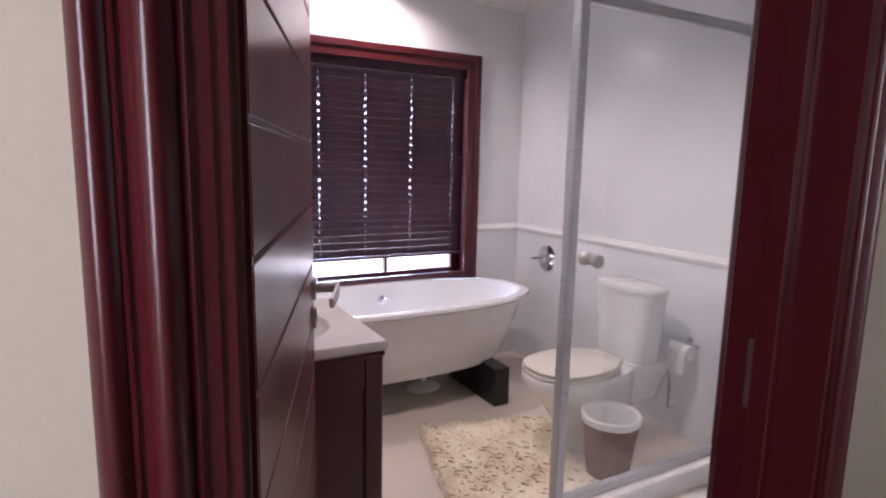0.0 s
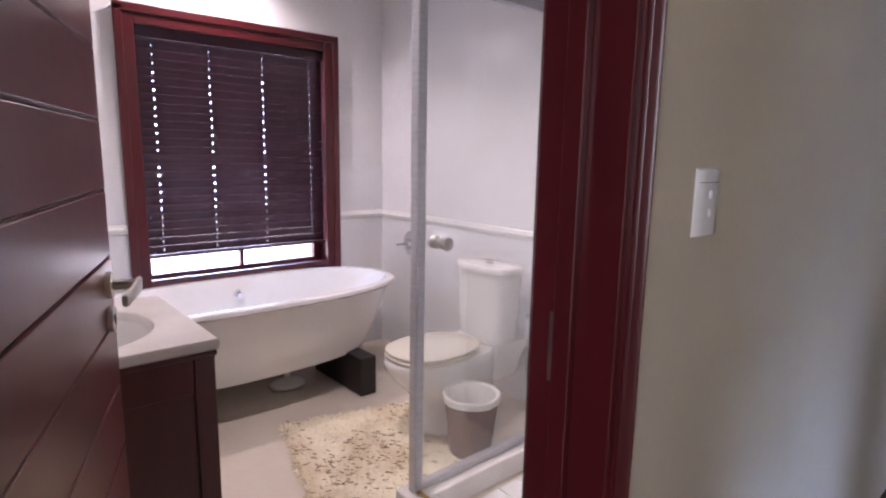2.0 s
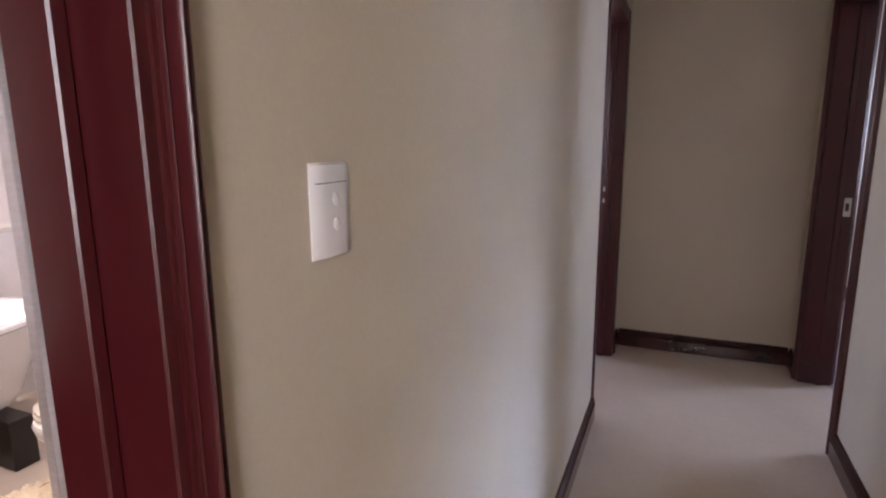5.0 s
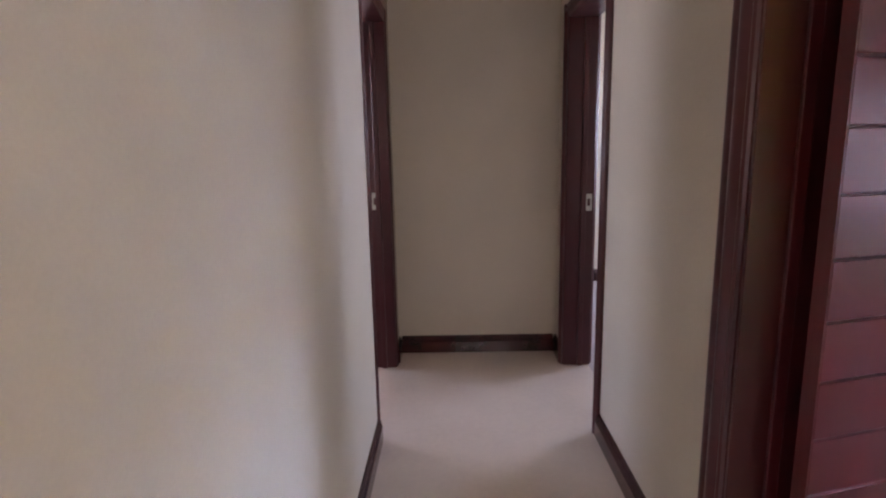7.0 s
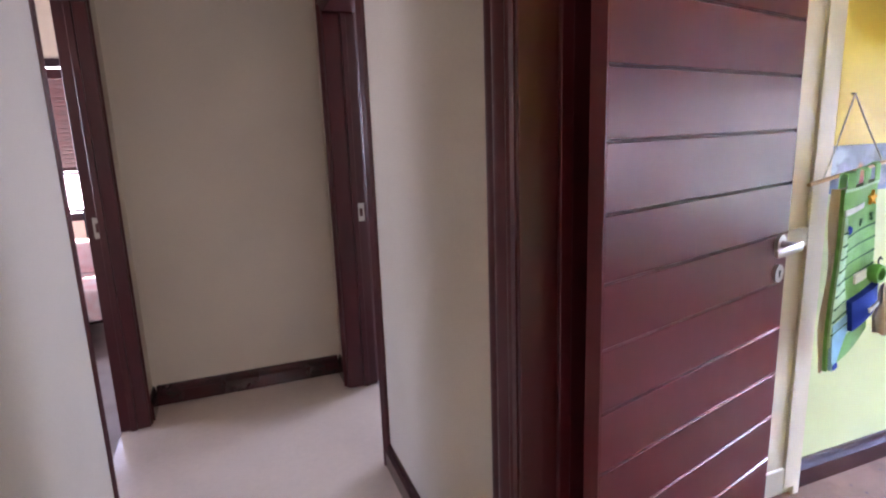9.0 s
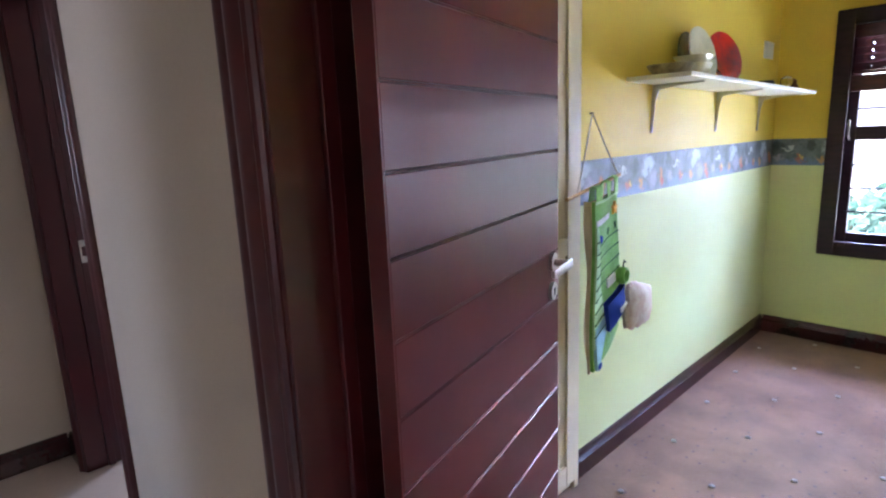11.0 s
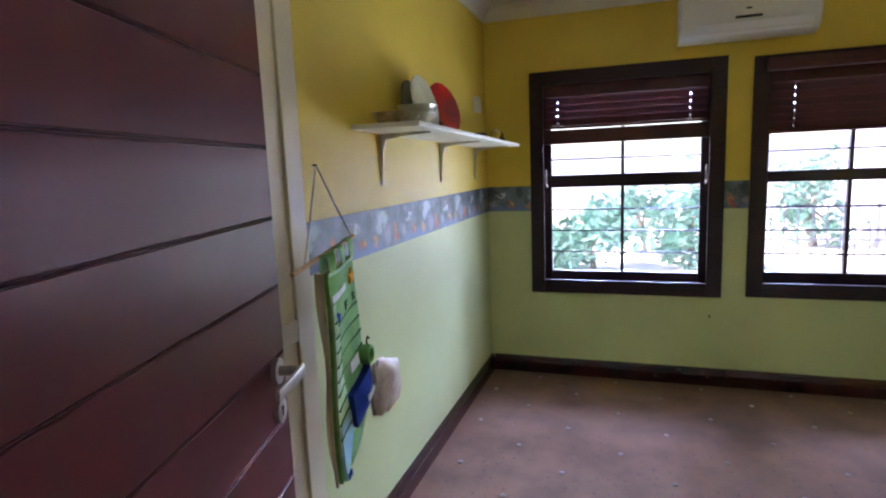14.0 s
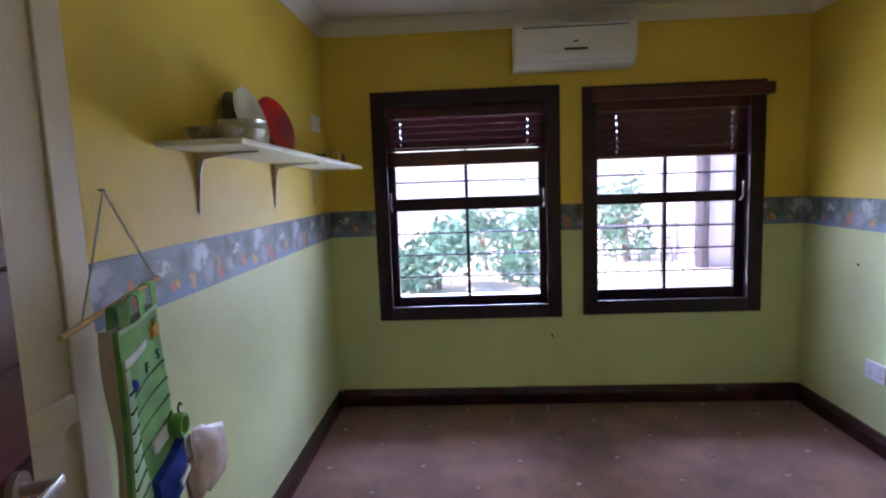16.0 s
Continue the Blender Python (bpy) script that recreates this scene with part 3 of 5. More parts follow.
F1 = door_frame("door_frame", D1, NY, NB, -1, "moulded dark mahogany frame of the bathroom door", 1.08, 0.42)
F2 = door_frame("door_frame", D2, SY, SB, 1, "moulded dark mahogany frame of the bedroom door", 1.9, 1.9)
F3 = door_frame("door_frame", D3, NY, NB, -1, "moulded dark mahogany frame of a far door", 0.5, 1.0, 0.45)
F4 = door_frame("door_frame", D4, SY, SB, 1, "moulded dark mahogany frame of a far door")


def strike(frame_thing, x, y, z, d):
    """Strike plate let into a lining: a plate with a keep opening and two screws."""
    bm = bmesh.new()
    for a, b, c, e in ((-0.018, 0.018, 0.022, 0.05), (-0.018, 0.018, -0.05, -0.022), (-0.018, -0.009, -0.022, 0.022), (0.009, 0.018, -0.022, 0.022)):
        box(bm, min(x, x + d * 0.003), max(x, x + d * 0.003), y + a, y + b, z + c, z + e)
    for dz in (-0.036, 0.036):
        rod(bm, (x + d * 0.002, y, z + dz), (x + d * 0.0045, y, z + dz), 0.004)
    part("strike_plate", bm, SATIN, frame_thing, "worn satin metal strike plate")


strike(F1, D1[1] - 0.012, 0.365, 1.115, -1)
strike(F3, D3[1] - 0.012, 0.375, 1.055, -1)
strike(F4, D4[1] - 0.012, -0.898, 1.025, -1)


def plank_door(name, m, width, step, top_groove, label, lever_z, key_z, height=2.06):
    """A door leaf of horizontal boards with V joints, its visible face on local y = 0, hinged at the local origin."""
    th = thing(name, m, label, "door", "plank doors", "structure")
    bm = bmesh.new()
    box(bm, 0.004, width - 0.004, 0.007, 0.033, 0.012, height - 0.004)
    part("core", bm, DARKWOOD, th)
    zs = [top_groove]
    while zs[-1] + step < height - 0.03:
        zs.append(zs[-1] + step)
    while zs[0] - step > 0.05:
        zs.insert(0, zs[0] - step)
    zs = [0.008] + zs + [height]
    shared = {}
    for a, b in zip(zs, zs[1:]):
        key = round(b - a, 3)
        if key not in shared:
            bm = bmesh.new()
            box(bm, 0.0, width, 0.0, 0.040, 0.0030, b - a - 0.0030, 0.0016, 1)
            shared[key] = part("board", bm, MAHOGANY, th)
            shared[key].matrix_basis = pose(0, 0, a)
        else:
            again(shared[key], th, pose(0, 0, a))
    bead = None
    for z in zs[1:-1]:
        if bead is None:
            bm = bmesh.new()
            box(bm, 0.001, width - 0.001, 0.0015, 0.0385, -0.0010, 0.0010, 0.0007, 1)
            bead = part("joint_bead", bm, MAHOGANY, th)
            bead.matrix_basis = pose(0, 0, z)
        else:
            again(bead, th, pose(0, 0, z))
    lx = width - 0.055
    for side, y in ((-1, 0.0), (1, 0.040)):
        bm = bmesh.new()
        rod(bm, (lx, y, lever_z), (lx, y + side * 0.010, lever_z), 0.026, 24)
        rod(bm, (lx, y + side * 0.010, lever_z), (lx, y + side * 0.050, lever_z), 0.010, 14)
        loft(bm, [[Vector((x, y + side * (o_ + 0.0045 * q[0]), lever_z + dz + 0.012 * q[1] * s)) for q in ((-1, -0.8), (-0.6, -1), (0.6, -1), (1, -0.8), (1, 0.8), (0.6, 1), (-0.6, 1), (-1, 0.8))]
                  for x, s, o_, dz in ((lx + 0.016, 0.75, 0.052, 0.0), (lx + 0.010, 1.0, 0.054, 0.0), (lx - 0.02, 1.05, 0.056, 0.0), (lx - 0.075, 1.0, 0.053, -0.002), (lx - 0.115, 0.95, 0.048, -0.004), (lx - 0.120, 0.7, 0.047, -0.004))])
        part("door_handle", bm, SATIN, th, "satin nickel lever handle", True)
        bm = bmesh.new()
        rod(bm, (lx, y, key_z), (lx, y + side * 0.009, key_z), 0.025, 24)
        es = part("escutcheon", bm, SATIN, th, "round satin nickel keyhole plate", True)
        bm = bmesh.new()
        rod(bm, (lx, y + side * 0.009, key_z + 0.005), (lx, y + side * 0.0105, key_z + 0.005), 0.005, 12)
        box(bm, lx - 0.002, lx + 0.002, min(y + side * 0.009, y + side * 0.0105), max(y + side * 0.009, y + side * 0.0105), key_z - 0.010, key_z + 0.003)
        part("keyhole", bm, BLACK, es)
    bm = bmesh.new()
    box(bm, width, width + 0.002, 0.010, 0.030, lever_z - 0.12, lever_z + 0.06)
    part("lock_face", bm, SATIN, th, "satin metal lock face")
    for a, b in ((-0.004, 0.0015), (width - 0.0015, width + 0.0005)):
        bm = bmesh.new()
        box(bm, a, b, 0.001, 0.039, 0.008, height)
        part("edge_lipping", bm, MAHOGANY, th)
    return th


ang2 = math.degrees(math.atan2(-0.777, 0.21))
plank_door("door_bedroom", pose(2.000, -0.886, 0.004, 0, 0, ang2), 0.805, 0.1393, 1.687, "open dark red mahogany door of horizontal boards", 1.105, 1.022)
ang1 = math.degrees(math.atan2(0.69, 0.250))
plank_door("door_bathroom", pose(0.178, 0.470, 0.004, 0, 0, ang1), 0.737, 0.131, 1.427, "open dark mahogany bathroom door of horizontal boards", 1.118, 1.052)


# ---- windows ----
def slat_mesh(width, depth, holes, thick=0.003):
    """A blind slat along x, lying flat, with a slot for the cords at each hole."""
    bm = bmesh.new()
    box(bm, -width / 2, width / 2, -depth / 2, -0.0046, 0, thick)
    box(bm, -width / 2, width / 2, 0.0046, depth / 2, 0, thick)
    xs = [-width / 2] + [v for h in holes for v in (h - 0.0027, h + 0.0027)] + [width / 2]
    for a, b in zip(xs[::2], xs[1::2]):
        box(bm, a, b, -0.0046, 0.0046, 0, thick)
    return bm


def venetian(name, cx, y, out, width, ztop, zbot, pitch, tilt, holes, mat, label, depth=0.05, valance=0.075, room=None):
    """A wooden venetian blind hung along x. out: the way into the room."""
    th = thing(name, pose(cx, y, 0), label, "blind", "blinds", "")
    bm = bmesh.new()
    box(bm, -width / 2, width / 2, *sorted((out * 0.008, out * 0.020)), ztop - valance, ztop, 0.003)
    box(bm, -width / 2, width / 2, *sorted((-out * 0.03, out * 0.008)), ztop - 0.045, ztop)
    part("valance", bm, mat, th)
    first = None
    z = ztop - valance + 0.012
    while z > zbot + 0.035:
        m = pose(0, 0, z, out * tilt, 0, 0)
        if first is None:
            first = part("slat", slat_mesh(width - 0.02, depth, holes), mat, th)
            first.matrix_basis = m
        else:
            again(first, th, m)
        z -= pitch
    zbot = z + pitch - 0.042
    bm = bmesh.new()
    box(bm, -width / 2 + 0.01, width / 2 - 0.01, -0.024, 0.024, zbot, zbot + 0.018, 0.003)
    part("bottom_rail", bm, mat, th)
    for h in holes:
        bm = bmesh.new()
        rod(bm, (h, 0, zbot), (h, 0, ztop - 0.02), 0.0007, 6)
        part("cord", bm, DARKWOOD, th)
    return th


def timber_window(name, hole, y, out, wall, arch, panes_x, rows, label, mat, bars):
    """Window in a wall along x. y: the wall's inner face; out: the way into the room. panes_x: glazing left, bar, right; rows: (z0, z1) of the panes."""
    x0, x1, z0, z1 = hole
    th = thing(name, Matrix.Identity(4), label, "window", "windows", "structure")

    def piece(nm, a, b, c, d, e, f, bevel=0.003, mt=mat):
        bm = bmesh.new()
        box(bm, a, b, *sorted((c, d)), e, f, bevel)
        return part(nm, bm, mt, th)
    pr = 0.022
    piece("architrave", x0, x0 + arch, y, y + out * pr, z0, z1)
    piece("architrave", x1 - arch, x1, y, y + out * pr, z0, z1)
    piece("architrave", x0 + arch, x1 - arch, y, y + out * pr, z1 - arch, z1)
    piece("architrave", x0 + arch, x1 - arch, y, y + out * pr, z0, z0 + arch)
    # reveal lining
    dp = wall - 0.03
    e = arch * 0.72
    piece("reveal", x0 - 0.002, x0 + e, y - out * dp, y - out * 0.001, z0, z1)
    piece("reveal", x1 - e, x1 + 0.002, y - out * dp, y - out * 0.001, z0, z1)
    piece("reveal", x0 + e, x1 - e, y - out * dp, y - out * 0.001, z1 - e, z1)
    piece("window_sill", x0 + e, x1 - e, y - out * dp, y - out * 0.001, z0, z0 + e)
    # sash
    ya, yb = y - out * (dp - 0.04), y - out * (dp - 0.085)
    gl, gc, gr = panes_x
    lo, hi = rows[0][0], rows[-1][1]
    piece("sash_stile", x0 + e, gl, ya, yb, z0 + e, z1 - e)
    piece("sash_stile", gr, x1 - e, ya, yb, z0 + e, z1 - e)
    piece("sash_rail", gl, gr, ya, yb, z0 + e, lo)
    if hi < z1 - e - 0.01:
        piece("sash_rail", gl, gr, ya, yb, hi, z1 - e)
    for (a, b), (c, d) in zip(rows, rows[1:]):
        piece("transom", gl, gr, ya, yb, b, c)
    for a, b in rows:
        piece("glazing_bar", gc - 0.011, gc + 0.011, ya, yb, a, b, 0.002)
        for l, r in ((gl, gc - 0.011), (gc + 0.011, gr)):
            bm = bmesh.new()
            ym = (ya + yb) / 2
            box(bm, l - 0.004, r + 0.004, ym - 0.002, ym + 0.002, a - 0.004, b + 0.004)
            g = part("pane", bm, GLASS, th, "clear window glass")
            g.visible_shadow = False
    for z in bars:
        bm = bmesh.new()
        rod(bm, (gl - 0.01, y - out * (dp - 0.12), z), (gr + 0.01, y - out * (dp - 0.12), z), 0.006, 8)
        part("security_bar", bm, IRON, th, "thin black steel security bar")
    for x in (gl - 0.03, gr + 0.03):
        bm = bmesh.new()
        tube(bm, [(x, y - out * (dp - 0.09), 1.33), (x, y - out * (dp - 0.13), 1.36), (x, y - out * (dp - 0.135), 1.45)], 0.007)
        part("window_stay", bm, SATIN, th, "small metal window catch")
    return th


BARS = (0.883, 1.03, 1.175, 1.515)
timber_window("window_1", W1, YY, 1, 0.22, 0.09, (1.115, 1.59, 2.06), ((0.742, 1.325), (1.41, 1.985)), "dark timber bedroom window with security bars", DARKWOOD, BARS)
timber_window("window_2", W2, YY, 1, 0.22, 0.09, (-0.150, 0.295, 0.730), ((0.758, 1.325), (1.395, 1.985)), "dark timber bedroom window with security bars", DARKWOOD, BARS)
venetian("wooden_blind", (W1[0] + W1[1]) / 2, YY - 0.055, 1, 1.03, 2.00, 1.685, 0.044, 60, (-0.40, 0.42), REDSLAT, "dark red wooden venetian blind, half raised")
venetian("wooden_blind", (W2[0] + W2[1]) / 2, YY - 0.050, 1, 0.98, 2.005, 1.61, 0.0445, 72, (-0.385, 0.33), REDSLAT, "dark red wooden venetian blind, half raised, slats shut", valance=0.09)
bm = bmesh.new()
box(bm, W2[0] - 0.035, W2[1] - 0.06, YY + 0.0225, YY + 0.062, 1.975, 2.048, 0.006)
tagged(part("blind_pelmet", bm, REDSLAT), "dark red wooden pelmet in front of a bedroom blind", "pelmet")
for cx, wd, z in (((W1[0] + W1[1]) / 2, 1.02, 1.618),):
    bm = bmesh.new()
    box(bm, -wd / 2, wd / 2, -0.026, 0.026, 0, 0.094, 0.004)
    o = part("stacked_slats", bm, REDSLAT)
    o.matrix_basis = pose(cx, YY - 0.055, z)
    tagged(o, "stack of lowered dark red blind slats", "blind")
# bathroom window, with the blind nearly down
timber_window("window_3", BW, BY, -1, 0.22, 0.085, (1.02, 1.545, 2.045), ((0.668, 1.30), (1.36, 1.98)), "mahogany bathroom window behind a lowered blind", FRAMEWOOD, ())
for a, b, c, d in ((BW[0] - 0.012, BW[0] + 0.03, BW[2], BW[3]), (BW[1] - 0.03, BW[1] + 0.012, BW[2], BW[3]), (BW[0] - 0.012, BW[1] + 0.012, BW[3] - 0.03, BW[3] + 0.012)):
    bm = bmesh.new()
    box(bm, a, b, BY - 0.034, BY - 0.0225, c, d, 0.004)
    o = part("trim_window_moulding", bm, FRAMEWOOD)
    tagged(o, "raised mahogany edge moulding of the bathroom window", "moulding", "", "structure")
venetian("wooden_blind", (BW[0] + BW[1]) / 2, BY + 0.045, -1, 1.125, 2.02, 0.745, 0.0462, 70, (-0.455, -0.157, 0.158, 0.468), SLATWOOD, "dark purple-brown wooden venetian blind, lowered to a slit", valance=0.06)


# ---- bathroom ----
def bathtub():
    th = thing("bathtub", pose(1.395, 2.885, 0), "white freestanding oval bathtub on dark blocks", "bathtub")
    n = 48
    rows = []
    for z, rx, ry in ((0.203, 0.64, 0.255), (0.212, 0.68, 0.285), (0.26, 0.72, 0.308), (0.42, 0.79, 0.338), (0.56, 0.845, 0.354), (0.592, 0.86, 0.358)):
        rows.append(ring(0, 0, z, rx, ry, n, 2.5))
    bm = bmesh.new()
    loft(bm, rows, True, False)
    part("outer_shell", bm, ENAMEL, th, "", True)
    bm = bmesh.new()
    rim = []
    for z, g in ((0.588, -0.004), (0.590, 0.020), (0.602, 0.034), (0.618, 0.030), (0.626, 0.012), (0.622, -0.018), (0.600, -0.030)):
        rim.append(ring(0, 0, z, 0.865 + g, 0.360 + g, n, 2.5))
    loft(bm, rim, False, False)
    part("rolled_rim", bm, ENAMEL, th, "", True)
    bm = bmesh.new()
    inner = []
    for z, rx, ry in ((0.602, 0.836, 0.331), (0.55, 0.80, 0.31), (0.42, 0.72, 0.275), (0.34, 0.66, 0.24), (0.31, 0.58, 0.19), (0.305, 0.40, 0.10)):
        inner.append(ring(0, 0, z, rx, ry, n, 2.4))
    loft(bm, inner, False, True)
    part("basin", bm, ENAMEL, th, "", True)
    bm = bmesh.new()
    rod(bm, (0.04, 0.300, 0.535), (0.04, 0.270, 0.530), 0.028, 20)
    rod(bm, (0.04, 0.272, 0.530), (0.04, 0.252, 0.528), 0.020, 20)
    part("overflow", bm, CHROME, th, "chrome overflow cap", True)
    return th


bathtub()
for x, y in ((1.905, 2.76), (0.905, 2.76)):
    bm = bmesh.new()
    box(bm, -0.052, 0.052, -0.27, 0.27, 0.0, 0.225, 0.004)
    o = part("bath_block", bm, BLACKWOOD)
    o.matrix_basis = pose(x, y, 0.002)
    tagged(o, "black stained timber block carrying the bathtub", "block", "bath blocks")
bm = bmesh.new()
loft(bm, [ring(0, 0, z, r, r * 0.75, 24) for z, r in ((0.0, 0.10), (0.012, 0.115), (0.028, 0.11), (0.05, 0.07), (0.058, 0.02), (0.19, 0.015), (0.208, 0.015))])
tagged(part("bath_trap", bm, CERAMIC, None, "", True), "white plastic waste trap under the bathtub", "waste trap").matrix_basis = pose(1.60, 2.90, 0.002)


def vanity():
    x0, x1, y0, y1, zt = BX0, 0.70, 1.365, 1.945, 0.89
    th = thing("vanity_cabinet", Matrix.Identity(4), "dark mahogany vanity cabinet against the tiled wall", "cabinet")
    bm = bmesh.new()
    box(bm, x0 + 0.004, x1 - 0.030, y0 + 0.028, y1 - 0.03, 0.004, 0.70, 0.002)
    part("body", bm, FRAMEWOOD, th)
    for a, b in ((x0 + 0.004, x0 + 0.07), (x1 - 0.066, x1 - 0.012)):
        bm = bmesh.new()
        box(bm, a, b, y0 + 0.008, y0 + 0.028, 0.004, zt - 0.032, 0.003)
        part("side_stile", bm, FRAMEWOOD, th)
    for a, b in ((0.06, 0.14), (0.75, zt - 0.032)):
        bm = bmesh.new()
        box(bm, x0 + 0.07, x1 - 0.066, y0 + 0.008, y0 + 0.028, a, b, 0.003)
        part("side_rail", bm, FRAMEWOOD, th)
    bm = bmesh.new()
    box(bm, x0 + 0.065, x1 - 0.062, y0 + 0.018, y0 + 0.027, 0.12, 0.77)
    part("side_panel", bm, FRAMEWOOD, th)
    for b in ((x0 + 0.004, x1 - 0.006, y0 + 0.003, y0 + 0.028), (x0 + 0.004, x1 - 0.022, y1 - 0.034, y1 - 0.01), (x1 - 0.05, x1 - 0.006, y0 + 0.028, y1 - 0.034)):
        bm = bmesh.new()
        box(bm, *b, zt - 0.046, zt - 0.031, 0.004)
        part("top_moulding", bm, FRAMEWOOD, th)
    ym = (y0 + y1) / 2
    for a, b, k in ((y0 + 0.034, ym - 0.002, ym - 0.03), (ym + 0.002, y1 - 0.034, ym + 0.03)):
        bm = bmesh.new()
        box(bm, x1 - 0.034, x1 - 0.014, a, b, 0.08, zt - 0.06, 0.003)
        d = part("door", bm, FRAMEWOOD, th)
        bm = bmesh.new()
        rod(bm, (x1 - 0.014, k, 0.6), (x1 + 0.006, k, 0.6), 0.009)
        part("handle", bm, SATIN, d, "small satin knob")
    # marble top with an oval cut-out
    n = 40
    cx, cy, rx, ry = 0.415, (y0 + y1) / 2, 0.19, 0.215
    top = bmesh.new()
    inner, outer = [], []
    for i in range(n):
        a = 2 * math.pi * i / n
        c, s = math.cos(a), math.sin(a)
        inner.append((cx + rx * c, cy + ry * s))
        k = min((x1 - cx if c > 0 else cx - x0 - 0.003) / max(abs(c), 1e-6), (y1 - cy if s > 0 else cy - y0) / max(abs(s), 1e-6))
        outer.append([cx + k * c, cy + k * s])
    for sx, sy in ((x1, y1), (x1, y0), (x0 + 0.003, y1), (x0 + 0.003, y0)):
        j = min(range(n), key=lambda q: (outer[q][0] - sx) ** 2 + (outer[q][1] - sy) ** 2)
        outer[j] = [sx, sy]
    rows = [[(x, y, zt - 0.03) for x, y in inner], [(x, y, zt - 0.004) for x, y in inner], [(cx + (x - cx) * 1.02, cy + (y - cy) * 1.02, zt) for x, y in inner],
            [(cx + (x - cx) * 0.985, cy + (y - cy) * 0.985, zt) for x, y in outer], [(x, y, zt - 0.006) for x, y in outer], [(x, y, zt - 0.024) for x, y in outer],
            [(cx + (x - cx) * 0.98, cy + (y - cy) * 0.98, zt - 0.030) for x, y in outer], [(x, y, zt - 0.030) for x, y in inner]]
    loft(top, rows, False, False)
    tagged(part("marble_countertop", top, MARBLE, None, "", True), "white marble vanity top with bullnose edge", "countertop")
    bm = bmesh.new()
    loft(bm, [ring(cx, cy, z, rx * k, ry * k, n) for z, k in ((zt - 0.026, 1.01), (zt - 0.05, 0.98), (zt - 0.10, 0.86), (zt - 0.135, 0.6), (zt - 0.145, 0.25))], False, True)
    tagged(part("wash_basin", bm, CERAMIC, None, "", True), "white oval undermounted wash basin", "basin")


vanity()


def toilet():
    th = thing("toilet", pose(2.50, 1.945, 0), "white close-coupled toilet with closed ivory seat", "toilet")
    n = 36
    bm = bmesh.new()
    rows = []
    for z, cx, rx, ry in ((0.004, -0.40, 0.25, 0.115), (0.05, -0.40, 0.245, 0.108), (0.14, -0.41, 0.24, 0.105), (0.22, -0.44, 0.265, 0.125), (0.30, -0.485, 0.30, 0.160), (0.36, -0.515, 0.315, 0.180),
                          (0.395, -0.52, 0.318, 0.186), (0.408, -0.52, 0.312, 0.182)):
        rows.append(ring(cx, 0, z, rx, ry, n, 2.3))
    loft(bm, rows)
    part("bowl", bm, CERAMIC, th, "", True)
    bm = bmesh.new()
    loft(bm, [ring(-0.15, 0, z, 0.15, w, n, 4) for z, w in ((0.20, 0.085), (0.30, 0.12), (0.39, 0.165), (0.425, 0.168))])
    part("bowl_platform", bm, CERAMIC, th, "", True)
    for nm, z0, z1, g in (("seat_ring", 0.412, 0.430, 0.0), ("seat_lid", 0.433, 0.452, -0.004)):
        bm = bmesh.new()
        loft(bm, [ring(-0.575, 0, z, 0.245 + g + k, 0.190 + g + k, n, 2.4) for z, k in ((z0, -0.006), (z0 + 0.005, 0), (z1 - 0.006, 0), (z1, -0.012))])
        part(nm, bm, SEATPLASTIC, th, "ivory plastic toilet seat", True)
    for y in (-0.08, 0.08):
        bm = bmesh.new()
        rod(bm, (-0.335, y - 0.02, 0.437), (-0.335, y + 0.02, 0.437), 0.014, 12)
        part("seat_hinge", bm, SEATPLASTIC, th)
    bm = bmesh.new()
    loft(bm, [ring(-0.198, 0, z, 0.092 * k, 0.185 * k, n, 4.2) for z, k in ((0.427, 0.86), (0.44, 0.89), (0.60, 0.96), (0.775, 1.0))])
    part("cistern", bm, CERAMIC, th, "", True)
    bm = bmesh.new()
    loft(bm, [ring(-0.198, 0, z, 0.102 * k, 0.194 * k, n, 3.6) for z, k in ((0.778, 0.98), (0.786, 1.0), (0.803, 1.0), (0.815, 0.96), (0.821, 0.80))])
    lid = part("cistern_lid", bm, CERAMIC, th, "", True)
    bm = bmesh.new()
    loft(bm, [ring(-0.19, 0, z, r, r * 1.2, 20) for z, r in ((0.820, 0.024), (0.827, 0.022))])
    part("flush_button", bm, SATIN, lid, "chrome dual flush button")
    bm = bmesh.new()
    tube(bm, [(-0.05, -0.13, 0.425), (-0.02, -0.14, 0.30), (-0.02, -0.14, 0.16), (0.03, -0.14, 0.15)], 0.007)
    part("water_pipe", bm, CHROME, th, "chrome supply pipe", True)


toilet()


def paper_holder():
    th = thing("paper_holder", pose(BX1, 1.75, 0.52), "chrome toilet paper holder on the tiles", "paper holder")
    bm = bmesh.new()
    box(bm, -0.006, 0.0, -0.02, 0.02, -0.025, 0.025, 0.002)
    box(bm, -0.055, -0.006, -0.006, 0.006, 0.0, 0.012, 0.002)
    part("bracket", bm, CHROME, th)
    bm = bmesh.new()
    rod(bm, (-0.055, 0.075, 0.006), (-0.055, -0.085, 0.006), 0.007, 12)
    rod(bm, (-0.055, -0.085, 0.006), (-0.055, -0.095, 0.006), 0.011, 12)
    part("bar", bm, CHROME, th, "", True)


paper_holder()
bm = bmesh.new()
rod(bm, (0, -0.055, 0), (0, 0.055, 0), 0.042, 28)
loft(bm, [[(-0.041, y, 0), (-0.043, y, 0), (-0.046, y, -0.11), (-0.044, y, -0.11)] for y in (-0.05, 0.05)])
tagged(part("toilet_roll", bm, PAPER, None, "", True), "white toilet paper roll on its holder", "toilet roll").matrix_basis = pose(BX1 - 0.055, 1.75, 0.484)


